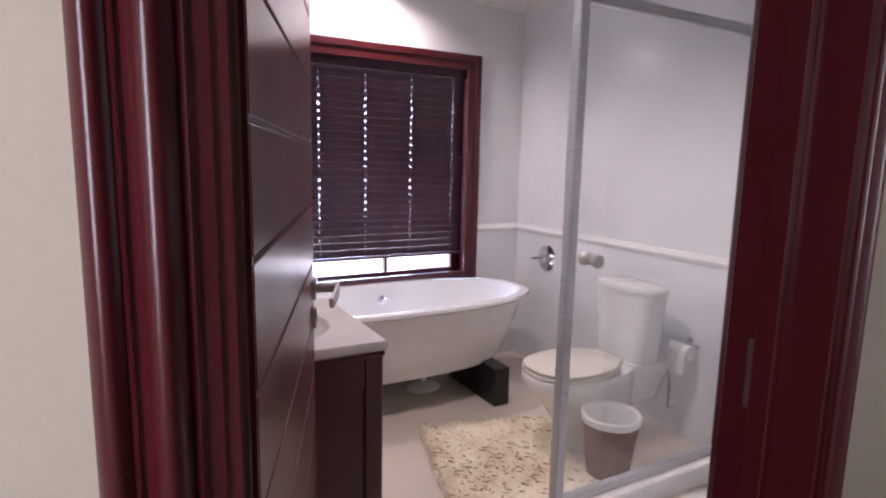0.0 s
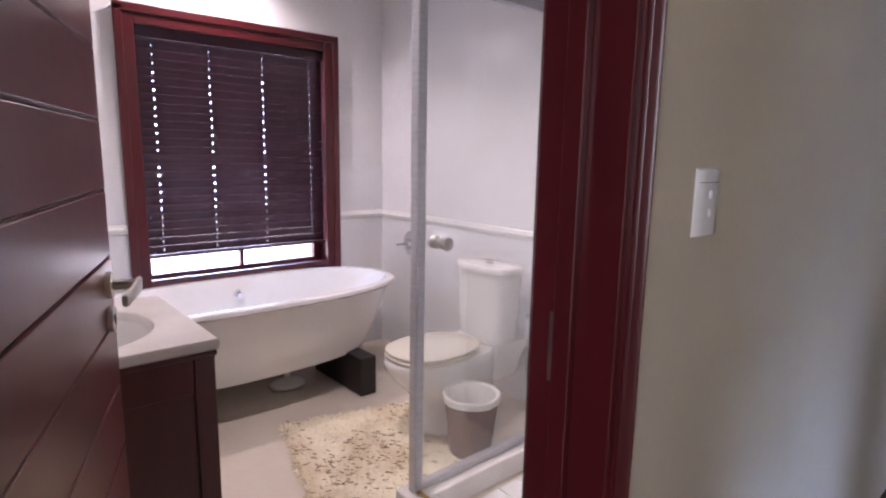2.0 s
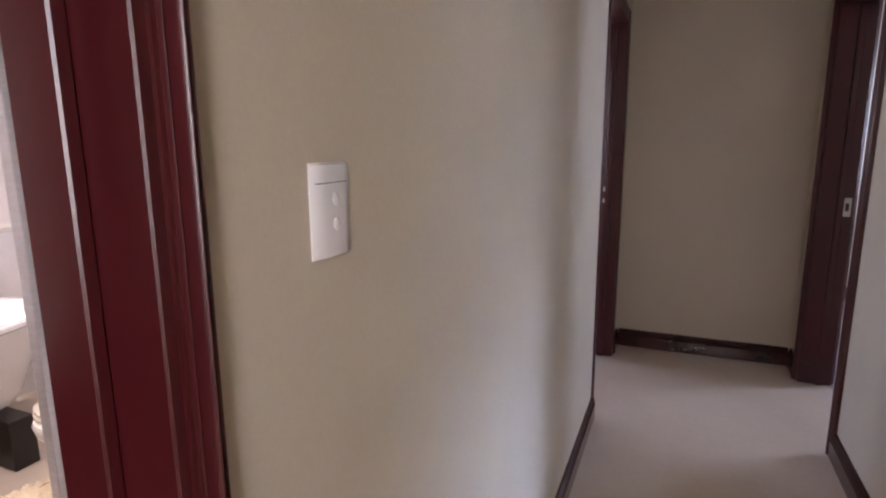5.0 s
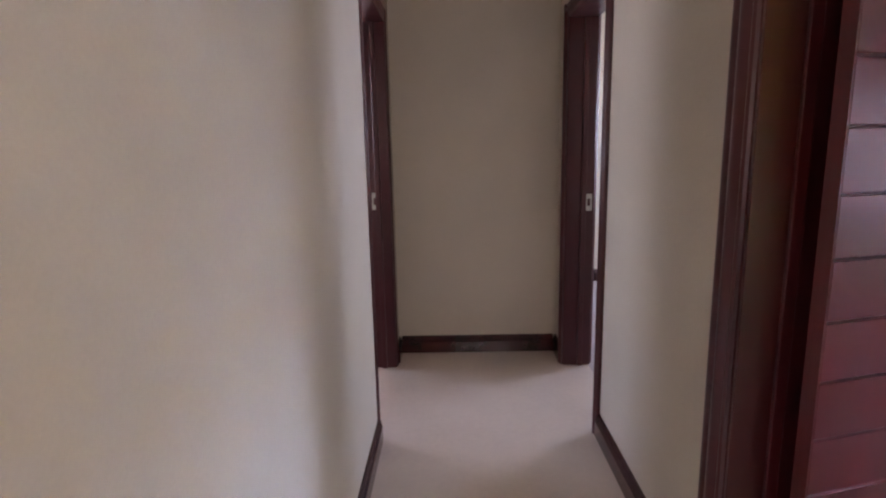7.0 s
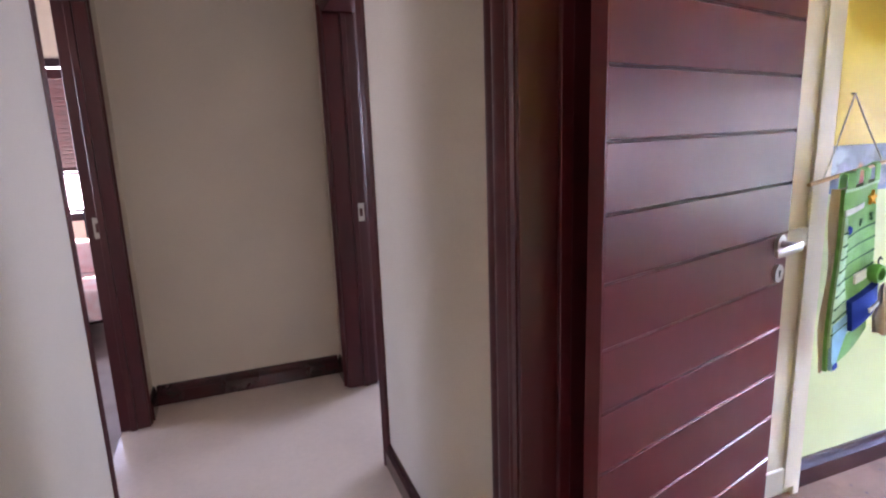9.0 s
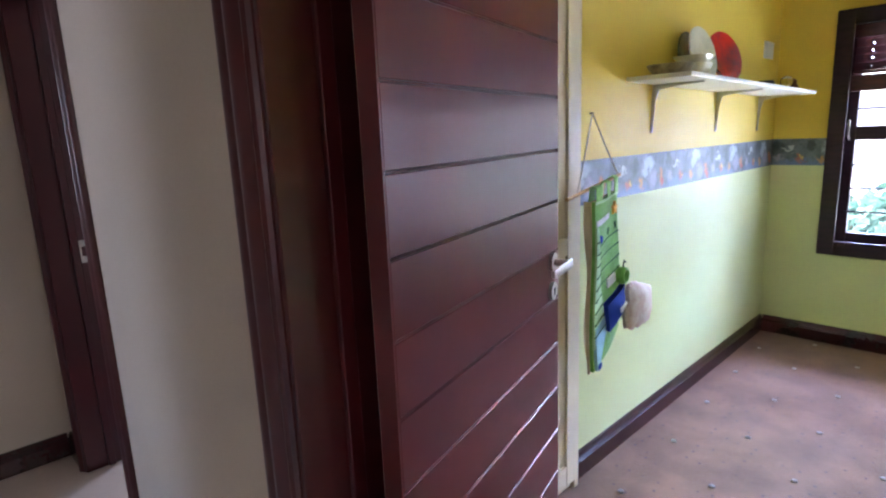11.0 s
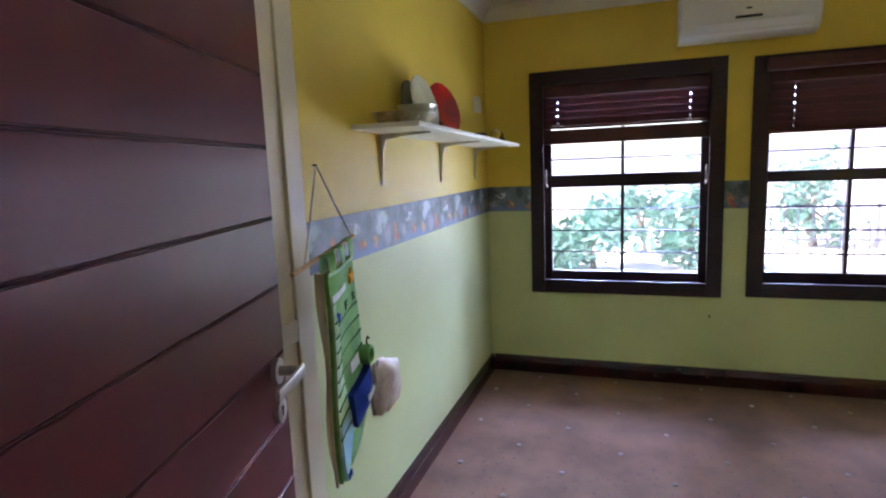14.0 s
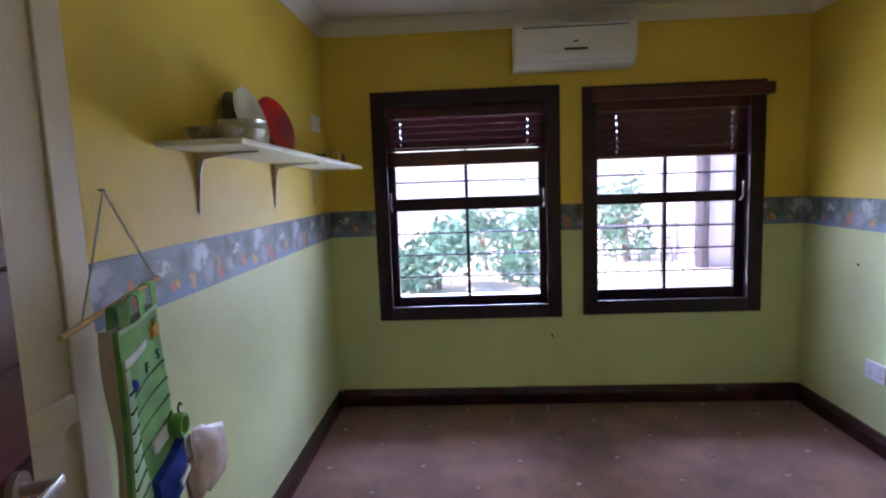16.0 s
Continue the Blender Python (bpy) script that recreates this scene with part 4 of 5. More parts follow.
def bin_():
    th = thing("waste_bin", pose(1.925, 1.665, 0.002), "brown woven waste bin with a white liner", "waste bin")
    n = 32
    bm = bmesh.new()
    rows = []
    for i in range(21):
        z = 0.285 * i / 20
        r = 0.092 + 0.035 * i / 20 + (0.0018 if i % 2 else 0)
        rows.append(ring(0, 0, z, r, r, n))
    rows += [ring(0, 0, 0.283, 0.120, 0.120, n), ring(0, 0, 0.02, 0.08, 0.08, n)]
    loft(bm, rows, True, True)
    part("basket", bm, WICKER, th, "", True)
    bm = bmesh.new()
    rng = random.Random(4)
    rr = [1 + rng.uniform(-0.02, 0.02) for _ in range(n)]
    prof = ((0.10, 0.085), (0.24, 0.105), (0.292, 0.115), (0.300, 0.129), (0.292, 0.135), (0.268, 0.133), (0.262, 0.130))
    rows = []
    for z, r in prof:
        base = ring(0, 0, z, r, r, n)
        rows.append([(x * k, y * k, zz + (k - 1) * (0.25 if z < 0.25 else 0)) for (x, y, zz), k in zip(base, rr)])
    loft(bm, rows, True, False)
    part("liner", bm, LINER, th, "white plastic bag folded over the rim", True)


bin_()


def rug():
    rng = random.Random(7)
    th = thing("bath_rug", pose(1.565, 1.945, 0.003, 0, 0, -16), "cream and brown shaggy bath rug on the floor", "rug")
    bm = bmesh.new()
    box(bm, -0.335, 0.335, -0.41, 0.41, 0.0, 0.012, 0.004)
    part("rug_base", bm, RUG, th)
    verts, faces = [], []
    for _ in range(3800):
        x, y = rng.uniform(-0.355, 0.355), rng.uniform(-0.43, 0.43)
        a, l, w = rng.uniform(0, 6.283), rng.uniform(0.012, 0.028), rng.uniform(0.004, 0.0075)
        h = rng.uniform(0.010, 0.016)
        c, s = math.cos(a), math.sin(a)
        b = len(verts)
        for t, z, k in ((0, 0.006, 1), (0.4, h, 1), (1, h * 0.55, 0.5)):
            for q in (-1, 1):
                verts.append((x + c * l * t - s * w * q * k, y + s * l * t + c * w * q * k, z + rng.uniform(0, 0.003)))
        faces += [(b, b + 2, b + 3, b + 1), (b + 2, b + 4, b + 5, b + 3)]
    me = bpy.data.meshes.new("pile")
    me.from_pydata(verts, [], faces)
    me.materials.append(RUG)
    o = new("pile", me)
    o.parent = th
    tagged(o, "long cream cotton pile", kind="stuff")
    bm = bmesh.new()
    for _ in range(420):
        x, y = rng.uniform(-0.34, 0.34), rng.uniform(-0.42, 0.42)
        if rng.random() > 0.75 + 0.25 * math.sin(9 * x + 2) * math.cos(8 * y) - (0.62 if y > 0.16 and x > -0.24 else 0.0):
            continue
        a, l = rng.gauss(-0.5, 0.45) + (math.pi if rng.random() < 0.5 else 0), rng.uniform(0.012, 0.030)
        z = rng.uniform(0.016, 0.020)
        rod(bm, (x, y, z), (x + l * math.cos(a), y + l * math.sin(a), z + rng.uniform(-0.004, 0.003)), 0.0021, 5, 0.0012)
    o = part("brown_pile", bm, RUGBROWN, th)
    tagged(o, "scattered brown cotton strands", kind="stuff")


rug()


# ---- shower ----
PX, PY, KH = 1.40, 1.41, 0.14
solid("shower_kerb", MARBLE, [(PX - 0.05, BX1, PY - 0.06, PY + 0.06, 0.0, KH), (PX - 0.05, PX + 0.05, NB, PY - 0.06, 0.0, KH)], "white marble kerb round the shower", "kerb", 0.004)
solid("floor_shower", BATHFLOOR, [(PX + 0.05, BX1, NB, PY - 0.06, 0.0, 0.05)], "shower tray bed under the small tiles", "floor")


def shower():
    th = thing("shower_screen", Matrix.Identity(4), "aluminium framed glass shower screen on a marble kerb", "shower screen")
    H, XR = 1.965, 2.355
    for nm, b in (("corner_post", (PX - 0.020, PX + 0.020, PY - 0.020, PY + 0.020, KH, H)), ("wall_stile", (XR - 0.05, XR, PY - 0.016, PY + 0.016, KH, H)),
                  ("top_rail", (PX + 0.020, XR - 0.05, PY - 0.016, PY + 0.016, H - 0.04, H)), ("bottom_rail", (PX + 0.020, XR - 0.05, PY - 0.016, PY + 0.016, KH, KH + 0.034)),
                  ("top_rail", (PX - 0.016, PX + 0.016, NB, PY - 0.020, H - 0.04, H)), ("wall_stile", (PX - 0.016, PX + 0.016, NB, NB + 0.04, KH, H - 0.04))):
        bm = bmesh.new()
        box(bm, *b, bevel=0.004, seg=2)
        part(nm, bm, ALU, th)
    # slim inner channel that carries the glass, proud of the frame
    for x0, x1, z0, z1 in ((PX + 0.020, PX + 0.027, KH + 0.034, H - 0.04), (XR - 0.057, XR - 0.05, KH + 0.034, H - 0.04)):
        bm = bmesh.new()
        box(bm, x0, x1, PY - 0.010, PY + 0.010, z0, z1, 0.002)
        part("glazing_channel", bm, GREYPIPE, th, "dark rubber glazing strip")
    bm = bmesh.new()
    box(bm, XR, BX1, PY - 0.012, PY + 0.012, KH, H, 0.003)
    part("infill_panel", bm, PLASTIC, th, "narrow white infill panel")
    bm = bmesh.new()
    rod(bm, (XR - 0.022, PY - 0.018, H - 0.06), (XR - 0.022, PY - 0.018, H + 0.006), 0.016, 16)
    part("pivot_cap", bm, ALU, th, "rounded aluminium pivot cap", True)
    bm = bmesh.new()
    box(bm, PX - 0.010, PX + 0.010, NB + 0.04, PY - 0.020, KH, KH + 0.012, 0.002)
    part("door_sill", bm, BRASS, th, "dull brass sill strip")
    bm = bmesh.new()
    box(bm, PX + 0.022, XR - 0.052, PY - 0.003, PY + 0.003, KH + 0.03, H - 0.038)
    g = part("glass_door", bm, SHOWERGLASS, th, "clear glass shower door")
    g.visible_shadow = False
    bm = bmesh.new()
    box(bm, PX - 0.003, PX + 0.003, NB + 0.038, PY - 0.018, KH + 0.010, H - 0.038)
    d = part("side_glass", bm, SHOWERGLASS, th, "clear glass side panel")
    d.visible_shadow = False
    bm = bmesh.new()
    kx, kz = PX + 0.105, 1.066
    for s in (-1, 1):
        rows = []
        for dy, r in ((0.003, 0.014), (0.012, 0.014), (0.018, 0.021), (0.026, 0.024), (0.040, 0.025), (0.044, 0.022)):
            rows.append([(kx + r * math.cos(6.2832 * i / 20), PY + s * dy, kz + r * math.sin(6.2832 * i / 20)) for i in range(20)])
        loft(bm, rows)
    part("knob", bm, SATIN, g, "grey double door knob", True)


shower()
# small shower floor tiles
rng = random.Random(11)
tray = bpy.data.objects["floor_shower"]
bm = bmesh.new()
box(bm, -0.0485, 0.0485, -0.0485, 0.0485, 0, 0.006, 0.0015)
tile0 = part("tile", bm, CERAMIC, tray)
first = True
for i in range(10):
    for j in range(9):
        m = pose(PX + 0.052 + 0.05 + i * 0.1, NB + 0.052 + j * 0.1, 0.0505 + rng.uniform(0, 0.0006))
        if first:
            tile0.matrix_basis = m
            first = False
        else:
            again(tile0, tray, m)


def valve():
    th = thing("bath_mixer_valve", pose(BX1, 2.91, 0.775), "round chrome mixer valve on the tiles", "tap")
    for nm, segs in (("back_plate", ((0, 0.090), (0.006, 0.089), (0.012, 0.074))), ("valve_body", ((0.012, 0.034), (0.05, 0.030), (0.056, 0.024)))):
        bm = bmesh.new()
        loft(bm, [[(-d, r * math.cos(6.2832 * i / 28), r * math.sin(6.2832 * i / 28)) for i in range(28)] for d, r in segs])
        part(nm, bm, CHROME, th, "", True)
    bm = bmesh.new()
    rod(bm, (-0.05, 0, 0), (-0.075, 0.075, -0.012), 0.010, 12, 0.007)
    part("lever", bm, CHROME, th, "", True)


valve()
for x, y in ((1.35, 3.02), (1.15, 1.9)):
    th = thing("downlight", pose(x, y, CEIL), "round recessed white ceiling downlight", "ceiling light", "downlights")
    bm = bmesh.new()
    loft(bm, [[(r * math.cos(6.2832 * i / 28), r * math.sin(6.2832 * i / 28), z) for i in range(28)] for z, r in ((-0.002, 0.055), (-0.006, 0.053), (-0.006, 0.040), (-0.001, 0.038))], False, False)
    part("trim_ring", bm, PLASTIC, th, "", True)
    bm = bmesh.new()
    loft(bm, [[(r * math.cos(6.2832 * i / 28), r * math.sin(6.2832 * i / 28), z) for i in range(28)] for z, r in ((-0.0015, 0.038), (-0.003, 0.030))])
    part("lens", bm, PLASTIC, th)


# ---- corridor ----
def switch(name, m, w, h, gangs, label):
    """Wall plate with a curved face, a blank top band and round rocker buttons. Local y is out of the wall."""
    th = thing(name, m, label, "light switch")
    bm = bmesh.new()
    rows = []
    for x, d in ((-w / 2, 0.002), (-w / 2 + 0.004, 0.0065), (-w / 4, 0.009), (w / 4, 0.009), (w / 2 - 0.004, 0.0065), (w / 2, 0.002)):
        rows.append([(x, 0, -h / 2), (x, d, -h / 2 + 0.002), (x, d, h / 2 - 0.002), (x, 0, h / 2)])
    loft(bm, rows)
    part("plate", bm, PLASTIC, th, "", True)
    bm = bmesh.new()
    box(bm, -w / 2 + 0.012, w / 2 - 0.002, 0.0062, 0.0094, h * 0.29, h * 0.30)
    part("seam", bm, GREYPIPE, th)
    for z in gangs:
        bm = bmesh.new()
        loft(bm, [[(r * math.cos(6.2832 * i / 18) * 0.8, d, z + r * math.sin(6.2832 * i / 18)) for i in range(18)] for d, r in ((0.0085, 0.0068), (0.0105, 0.0066), (0.0122, 0.0040))])
        part("rocker", bm, PLASTIC, th, "", True)
    return th


switch("light_switch", pose(1.043, NY, 1.315, 0, 0, 180), 0.068, 0.100, (0.012, -0.014), "white two-button light switch on the beige wall")
switch("wall_plate", pose(YX1, -4.335, 1.89, 0, 0, 90), 0.17, 0.10, (), "white blank wall plate near the corner")


def socket():
    th = thing("wall_socket", pose(YX0, -3.865, 0.445, 0, 0, -90), "white double wall socket on the green wall", "socket")
    bm = bmesh.new()
    box(bm, -0.075, 0.075, 0, 0.010, -0.05, 0.05, 0.004, 2)
    part("plate", bm, PLASTIC, th)
    for x in (-0.035, 0.035):
        bm = bmesh.new()
        box(bm, x - 0.010, x + 0.010, 0.010, 0.015, 0.020, 0.036, 0.002)
        part("rocker", bm, PLASTIC, th)
        for dx, dz in ((-0.010, -0.012), (0.010, -0.012), (0, 0.004)):
            bm = bmesh.new()
            rod(bm, (x + dx, 0.0098, dz - 0.008), (x + dx, 0.0106, dz - 0.008), 0.0035)
            part("pin_hole", bm, BLACK, th)


socket()


# ---- yellow bedroom ----
def cupboard():
    th = thing("built_in_cupboard", Matrix.Identity(4), "cream painted built-in cupboard with panelled doors", "cupboard")
    F, y0, y1 = 2.44, SB, -2.165
    bm = bmesh.new()
    box(bm, F + 0.022, YX1, y1 + 0.012, y0, 0.06, CEIL - 0.09, 0.003)
    part("carcass", bm, CREAM, th)
    bm = bmesh.new()
    box(bm, F + 0.03, YX1, y1 + 0.02, y0, 0.018, 0.06, 0.003)
    part("plinth", bm, CREAM, th)
    bm = bmesh.new()
    box(bm, F + 0.010, YX1, y1, y1 + 0.034, 0.018, CEIL - 0.09, 0.004)
    part("side_post", bm, CREAM, th)
    n = 3
    w = (y0 - (y1 + 0.038)) / n
    for i in range(n):
        a, b = y1 + 0.038 + i * w + 0.002, y1 + 0.038 + (i + 1) * w - 0.002
        bm = bmesh.new()
        st = 0.062
        box(bm, F, F + 0.02, a, a + st, 0.065, 2.40, 0.003)
        box(bm, F, F + 0.02, b - st, b, 0.065, 2.40, 0.003)
        for z0, z1 in ((0.065, 0.155), (1.012, 1.078), (2.30, 2.40)):
            box(bm, F, F + 0.02, a + st, b - st, z0, z1, 0.003)
        d = part("door", bm, CREAM, th)
        for z0, z1 in ((0.155, 1.012), (1.078, 2.30)):
            bm = bmesh.new()
            box(bm, F + 0.010, F + 0.018, a + st, b - st, z0, z1)
            part("panel", bm, CREAM, d)


cupboard()


SHELF_TILT = Matrix.Translation((0, -2.555, 1.645)) @ Matrix.Rotation(radians(1.1), 4, "X") @ Matrix.Translation((0, 2.555, -1.645))


def shelf_top(x, y):
    """A place on the shelf's upper face."""
    return Matrix.Translation(SHELF_TILT @ Vector((x, y, 1.6645)))


def shelf():
    z, y0, y1, xf = 1.645, -2.555, -4.37, 2.222
    th = thing("wall_shelf", SHELF_TILT, "white wall shelf on three steel brackets", "shelf")
    bm = bmesh.new()
    box(bm, xf, YX1 - 0.004, y1, y0, z, z + 0.018, 0.002)
    part("board", bm, SHELFWHITE, th)
    for y in (-2.80, -3.545, -4.22):
        bm = bmesh.new()
        w = 0.007
        box(bm, YX1 - 0.006, YX1 - 0.0005, y - w, y + w, z - 0.205, z - 0.001, 0.001)
        box(bm, xf + 0.045, YX1 - 0.006, y - w, y + w, z - 0.006, z - 0.0005, 0.001)
        loft(bm, [[(YX1 - 0.006, yy, z - 0.19), (YX1 - 0.006, yy, z - 0.006), (xf + 0.06, yy, z - 0.006), (xf + 0.16, yy, z - 0.012), (YX1 - 0.030, yy, z - 0.024), (YX1 - 0.016, yy, z - 0.07)] for yy in (y - 0.0015, y + 0.0015)])
        rod(bm, (YX1 - 0.008, y, z - 0.19), (YX1 - 0.004, y, z - 0.19), 0.005)
        part("bracket", bm, SATIN, th, "pale grey pressed steel bracket")


shelf()


def plate(name, y, lean, r, mats, label, turn=0, ry=1.0, x=2.40):
    """A dish standing on its edge, leaning back on the wall. Local z is the way it faces."""
    th = thing(name, shelf_top(x, y) @ pose(0, 0, 0, 0, 0, turn) @ pose(0, 0, r * ry * 0.97, 0, -90 + lean, 0), label, "plate")
    n = 36

    def rings(prof):
        return [[(rr * ry * math.cos(6.2832 * i / n), rr * math.sin(6.2832 * i / n), z) for i in range(n)] for rr, z in prof]
    bm = bmesh.new()
    loft(bm, rings(((r * 0.5, -0.012), (r * 0.72, -0.006), (r, 0.010), (r, 0.015), (r * 0.74, 0.002))), True, False)
    part("rim", bm, mats[0], th, "", True)
    bm = bmesh.new()
    loft(bm, rings(((r * 0.74, 0.002), (r * 0.66, -0.002), (r * 0.2, -0.004))), False, True)
    part("well", bm, mats[1], th, "", True)


plate("display_plate", -3.05, 14, 0.122, (WHITEPLATE, WHITEPLATE), "round cream glazed dish leaning on the wall", -4, 1.0, 2.39)
plate("display_plate", -3.065, 8, 0.115, (DARKPLATE, DARKPLATE), "dark green-brown dish behind a cream dish", 0, 1.0, 2.46)
plate("display_plate", -3.265, 16, 0.122, (REDPLATE, REDPLATE), "glazed red dish standing on the shelf", -14, 1.0, 2.37)


def bowl(name, x, y, lift, r, h, mat, label, sq=2.0):
    bm = bmesh.new()
    loft(bm, [ring(0, 0, zz, r * k, r * k, 30, sq) for zz, k in ((0, 0.62), (h * 0.2, 0.75), (h * 0.7, 0.93), (h, 1.0), (h, 0.93), (h * 0.6, 0.82), (h * 0.25, 0.6))])
    o = part(name, bm, mat, None, "", True)
    o.matrix_basis = shelf_top(x, y) @ pose(0, 0, lift)
    return tagged(o, label, "bowl")


bowl("stone_bowl", 2.365, -2.69, 0, 0.085, 0.045, STONEBOWL, "speckled brown stone bowl on the shelf", 3)
bowl("cream_dish", 2.35, -2.875, 0, 0.070, 0.060, WHITEPLATE, "small cream ceramic dish on the shelf", 4)
bowl("cream_dish", 2.35, -2.88, 0.061, 0.075, 0.030, WHITEPLATE, "small beige dish stacked on another dish", 4)


def globe():
    th = thing("glass_globe", shelf_top(2.33, -4.16), "small clear glass globe ornament with a brown base", "ornament")
    bm = bmesh.new()
    loft(bm, [ring(0, 0, z, r, r, 20) for z, r in ((0, 0.030), (0.012, 0.030), (0.02, 0.022))])
    part("base", bm, TOYBROWN, th, "", True)
    bm = bmesh.new()
    bmesh.ops.create_uvsphere(bm, u_segments=20, v_segments=12, radius=0.034, matrix=Matrix.Translation((0, 0, 0.05)))
    part("globe", bm, CLEAR, th, "", True)


globe()
bm = bmesh.new()
for x, y, z, r in ((0, 0, 0.022, 0.022), (0, 0.012, 0.052, 0.017), (-0.02, 0.01, 0.012, 0.012), (0.02, 0.012, 0.012, 0.012)):
    bmesh.ops.create_uvsphere(bm, u_segments=14, v_segments=9, radius=r, matrix=Matrix.Translation((x, y, z)) @ Matrix.Diagonal((1, 0.85, 1, 1)))
tagged(part("toy_figure", bm, TOYBROWN, None, "", True), "small brown painted toy on the shelf", "toy").matrix_basis = shelf_top(2.31, -4.24)
bm = bmesh.new()
loft(bm, [ring(0, 0, z, r, r * 0.6, 18) for z, r in ((0, 0.05), (0.020, 0.058), (0.042, 0.045))])
tagged(part("dark_dish", bm, BLACK, None, "", True), "small dark dish lying on the shelf", "dish").matrix_basis = shelf_top(2.36, -3.86)


def air_conditioner():
    th = thing("air_conditioner", pose(0.918, YY, 2.166), "white split air conditioner above the windows", "air conditioner")
    w, h = 0.718, 0.248
    prof = [(0.0, 0.0), (0.0, h), (0.165, h), (0.185, h - 0.012), (0.195, h - 0.05), (0.190, 0.085), (0.165, 0.028), (0.12, 0.004)]
    bm = bmesh.new()
    loft(bm, [[(x, a * k, b) for a, b in prof] for x, k in ((-w / 2, 0.93), (-w / 2 + 0.012, 1.0), (w / 2 - 0.012, 1.0), (w / 2, 0.93))])
    part("casing", bm, ACPLASTIC, th, "", True)
    bm = bmesh.new()
    box(bm, -w / 2 + 0.05, w / 2 - 0.05, 0.1865, 0.1905, h - 0.026, h - 0.020)
    part("intake_slot", bm, BLACK, th)
    bm = bmesh.new()
    loft(bm, [[(x, y, z) for y, z in ((0.150, 0.016), (0.1905, 0.072), (0.1925, 0.072), (0.153, 0.014))] for x in (-w / 2 + 0.04, w / 2 - 0.09)])
    part("louvre", bm, PLASTIC, th, "pale outlet flap")
    bm = bmesh.new()
    box(bm, -0.068, 0.068, 0.1915, 0.1955, 0.090, 0.105, 0.0015)
    part("display_bar", bm, BLACK, th)
    bm = bmesh.new()
    loft(bm, [ring(0, 0, 0, 0.017, 0.006, 16), ring(0, 0, 0.004, 0.015, 0.005, 16)])
    o = part("badge", bm, BLACK, th)
    o.matrix_basis = pose(0, 0.1915, 0.142, -90, 0, 0)


air_conditioner()


def tufts():
    """Pale tufts of the carpet in a diamond lattice."""
    rng = random.Random(3)
    first_ = None
    floor = bpy.data.objects["floor_bedroom"]
    j = 0
    y = -4.46
    while y < SB - 0.05:
        off = 0.255 if j % 2 else 0.0
        x = 2.13 + off - 0.02 * j * 0.5
        while x > YX0 + 0.03:
            if x < YX1 - 0.04:
                m = pose(x + rng.uniform(-0.012, 0.012), y - 0.055 * (1.9 - x) * (1 if y > -4.4 else 0.3) + rng.uniform(-0.012, 0.012), 0.019, 0, 0, rng.uniform(0, 360))
                if first_ is None:
                    bm = bmesh.new()
                    for k in range(5):
                        a = k * 1.257
                        bmesh.ops.create_icosphere(bm, subdivisions=1, radius=0.0068, matrix=Matrix.Translation((0.007 * math.cos(a), 0.007 * math.sin(a), 0.003)) @ Matrix.Diagonal((1, 1, 0.7, 1)))
                    first_ = part("tuft", bm, TUFT, floor)
                    first_.matrix_basis = m
                else:
                    again(first_, floor, m)
            x -= 0.51
        y += 0.2435
        j += 1


tufts()
bm = bmesh.new()
rng = random.Random(9)
for k in range(4):
    a = rng.uniform(0, 6)
    loft(bm, [[(0.035 * t * math.cos(a) - w * s * math.sin(a), 0.035 * t * math.sin(a) + w * s * math.cos(a), 0.006 + 0.012 * t * (1 - t) + 0.003 * q + 0.004 * k) for s, q in ((-1, 0), (1, 0), (1, 0.4), (-1, 0.4))]
              for t, w in ((0, 0.002), (0.4, 0.014), (0.8, 0.010), (1, 0.001))])
tagged(part("dry_leaf", bm, LEAFDRY), "crumpled dry brown leaf on the carpet", "leaf").matrix_basis = pose(0.68, -4.47, 0.018)
bm = bmesh.new()
rod(bm, (0, 0, 0), (0, 0.012, 0), 0.006, 12)
rod(bm, (0, 0.012, 0), (0, 0.02, -0.012), 0.004, 10)
tagged(part("wall_hook", bm, BLACK, None, "", True), "small dark hook in the wall under the window", "hook").matrix_basis = pose(1.053, YY, 0.486)
bm = bmesh.new()
rod(bm, (0, 0, 0), (0.008, 0, 0), 0.006, 12)
tagged(part("wall_nail", bm, BLACK), "small dark screw head in the side wall", "screw").matrix_basis = pose(YX0, -4.04, 0.985)


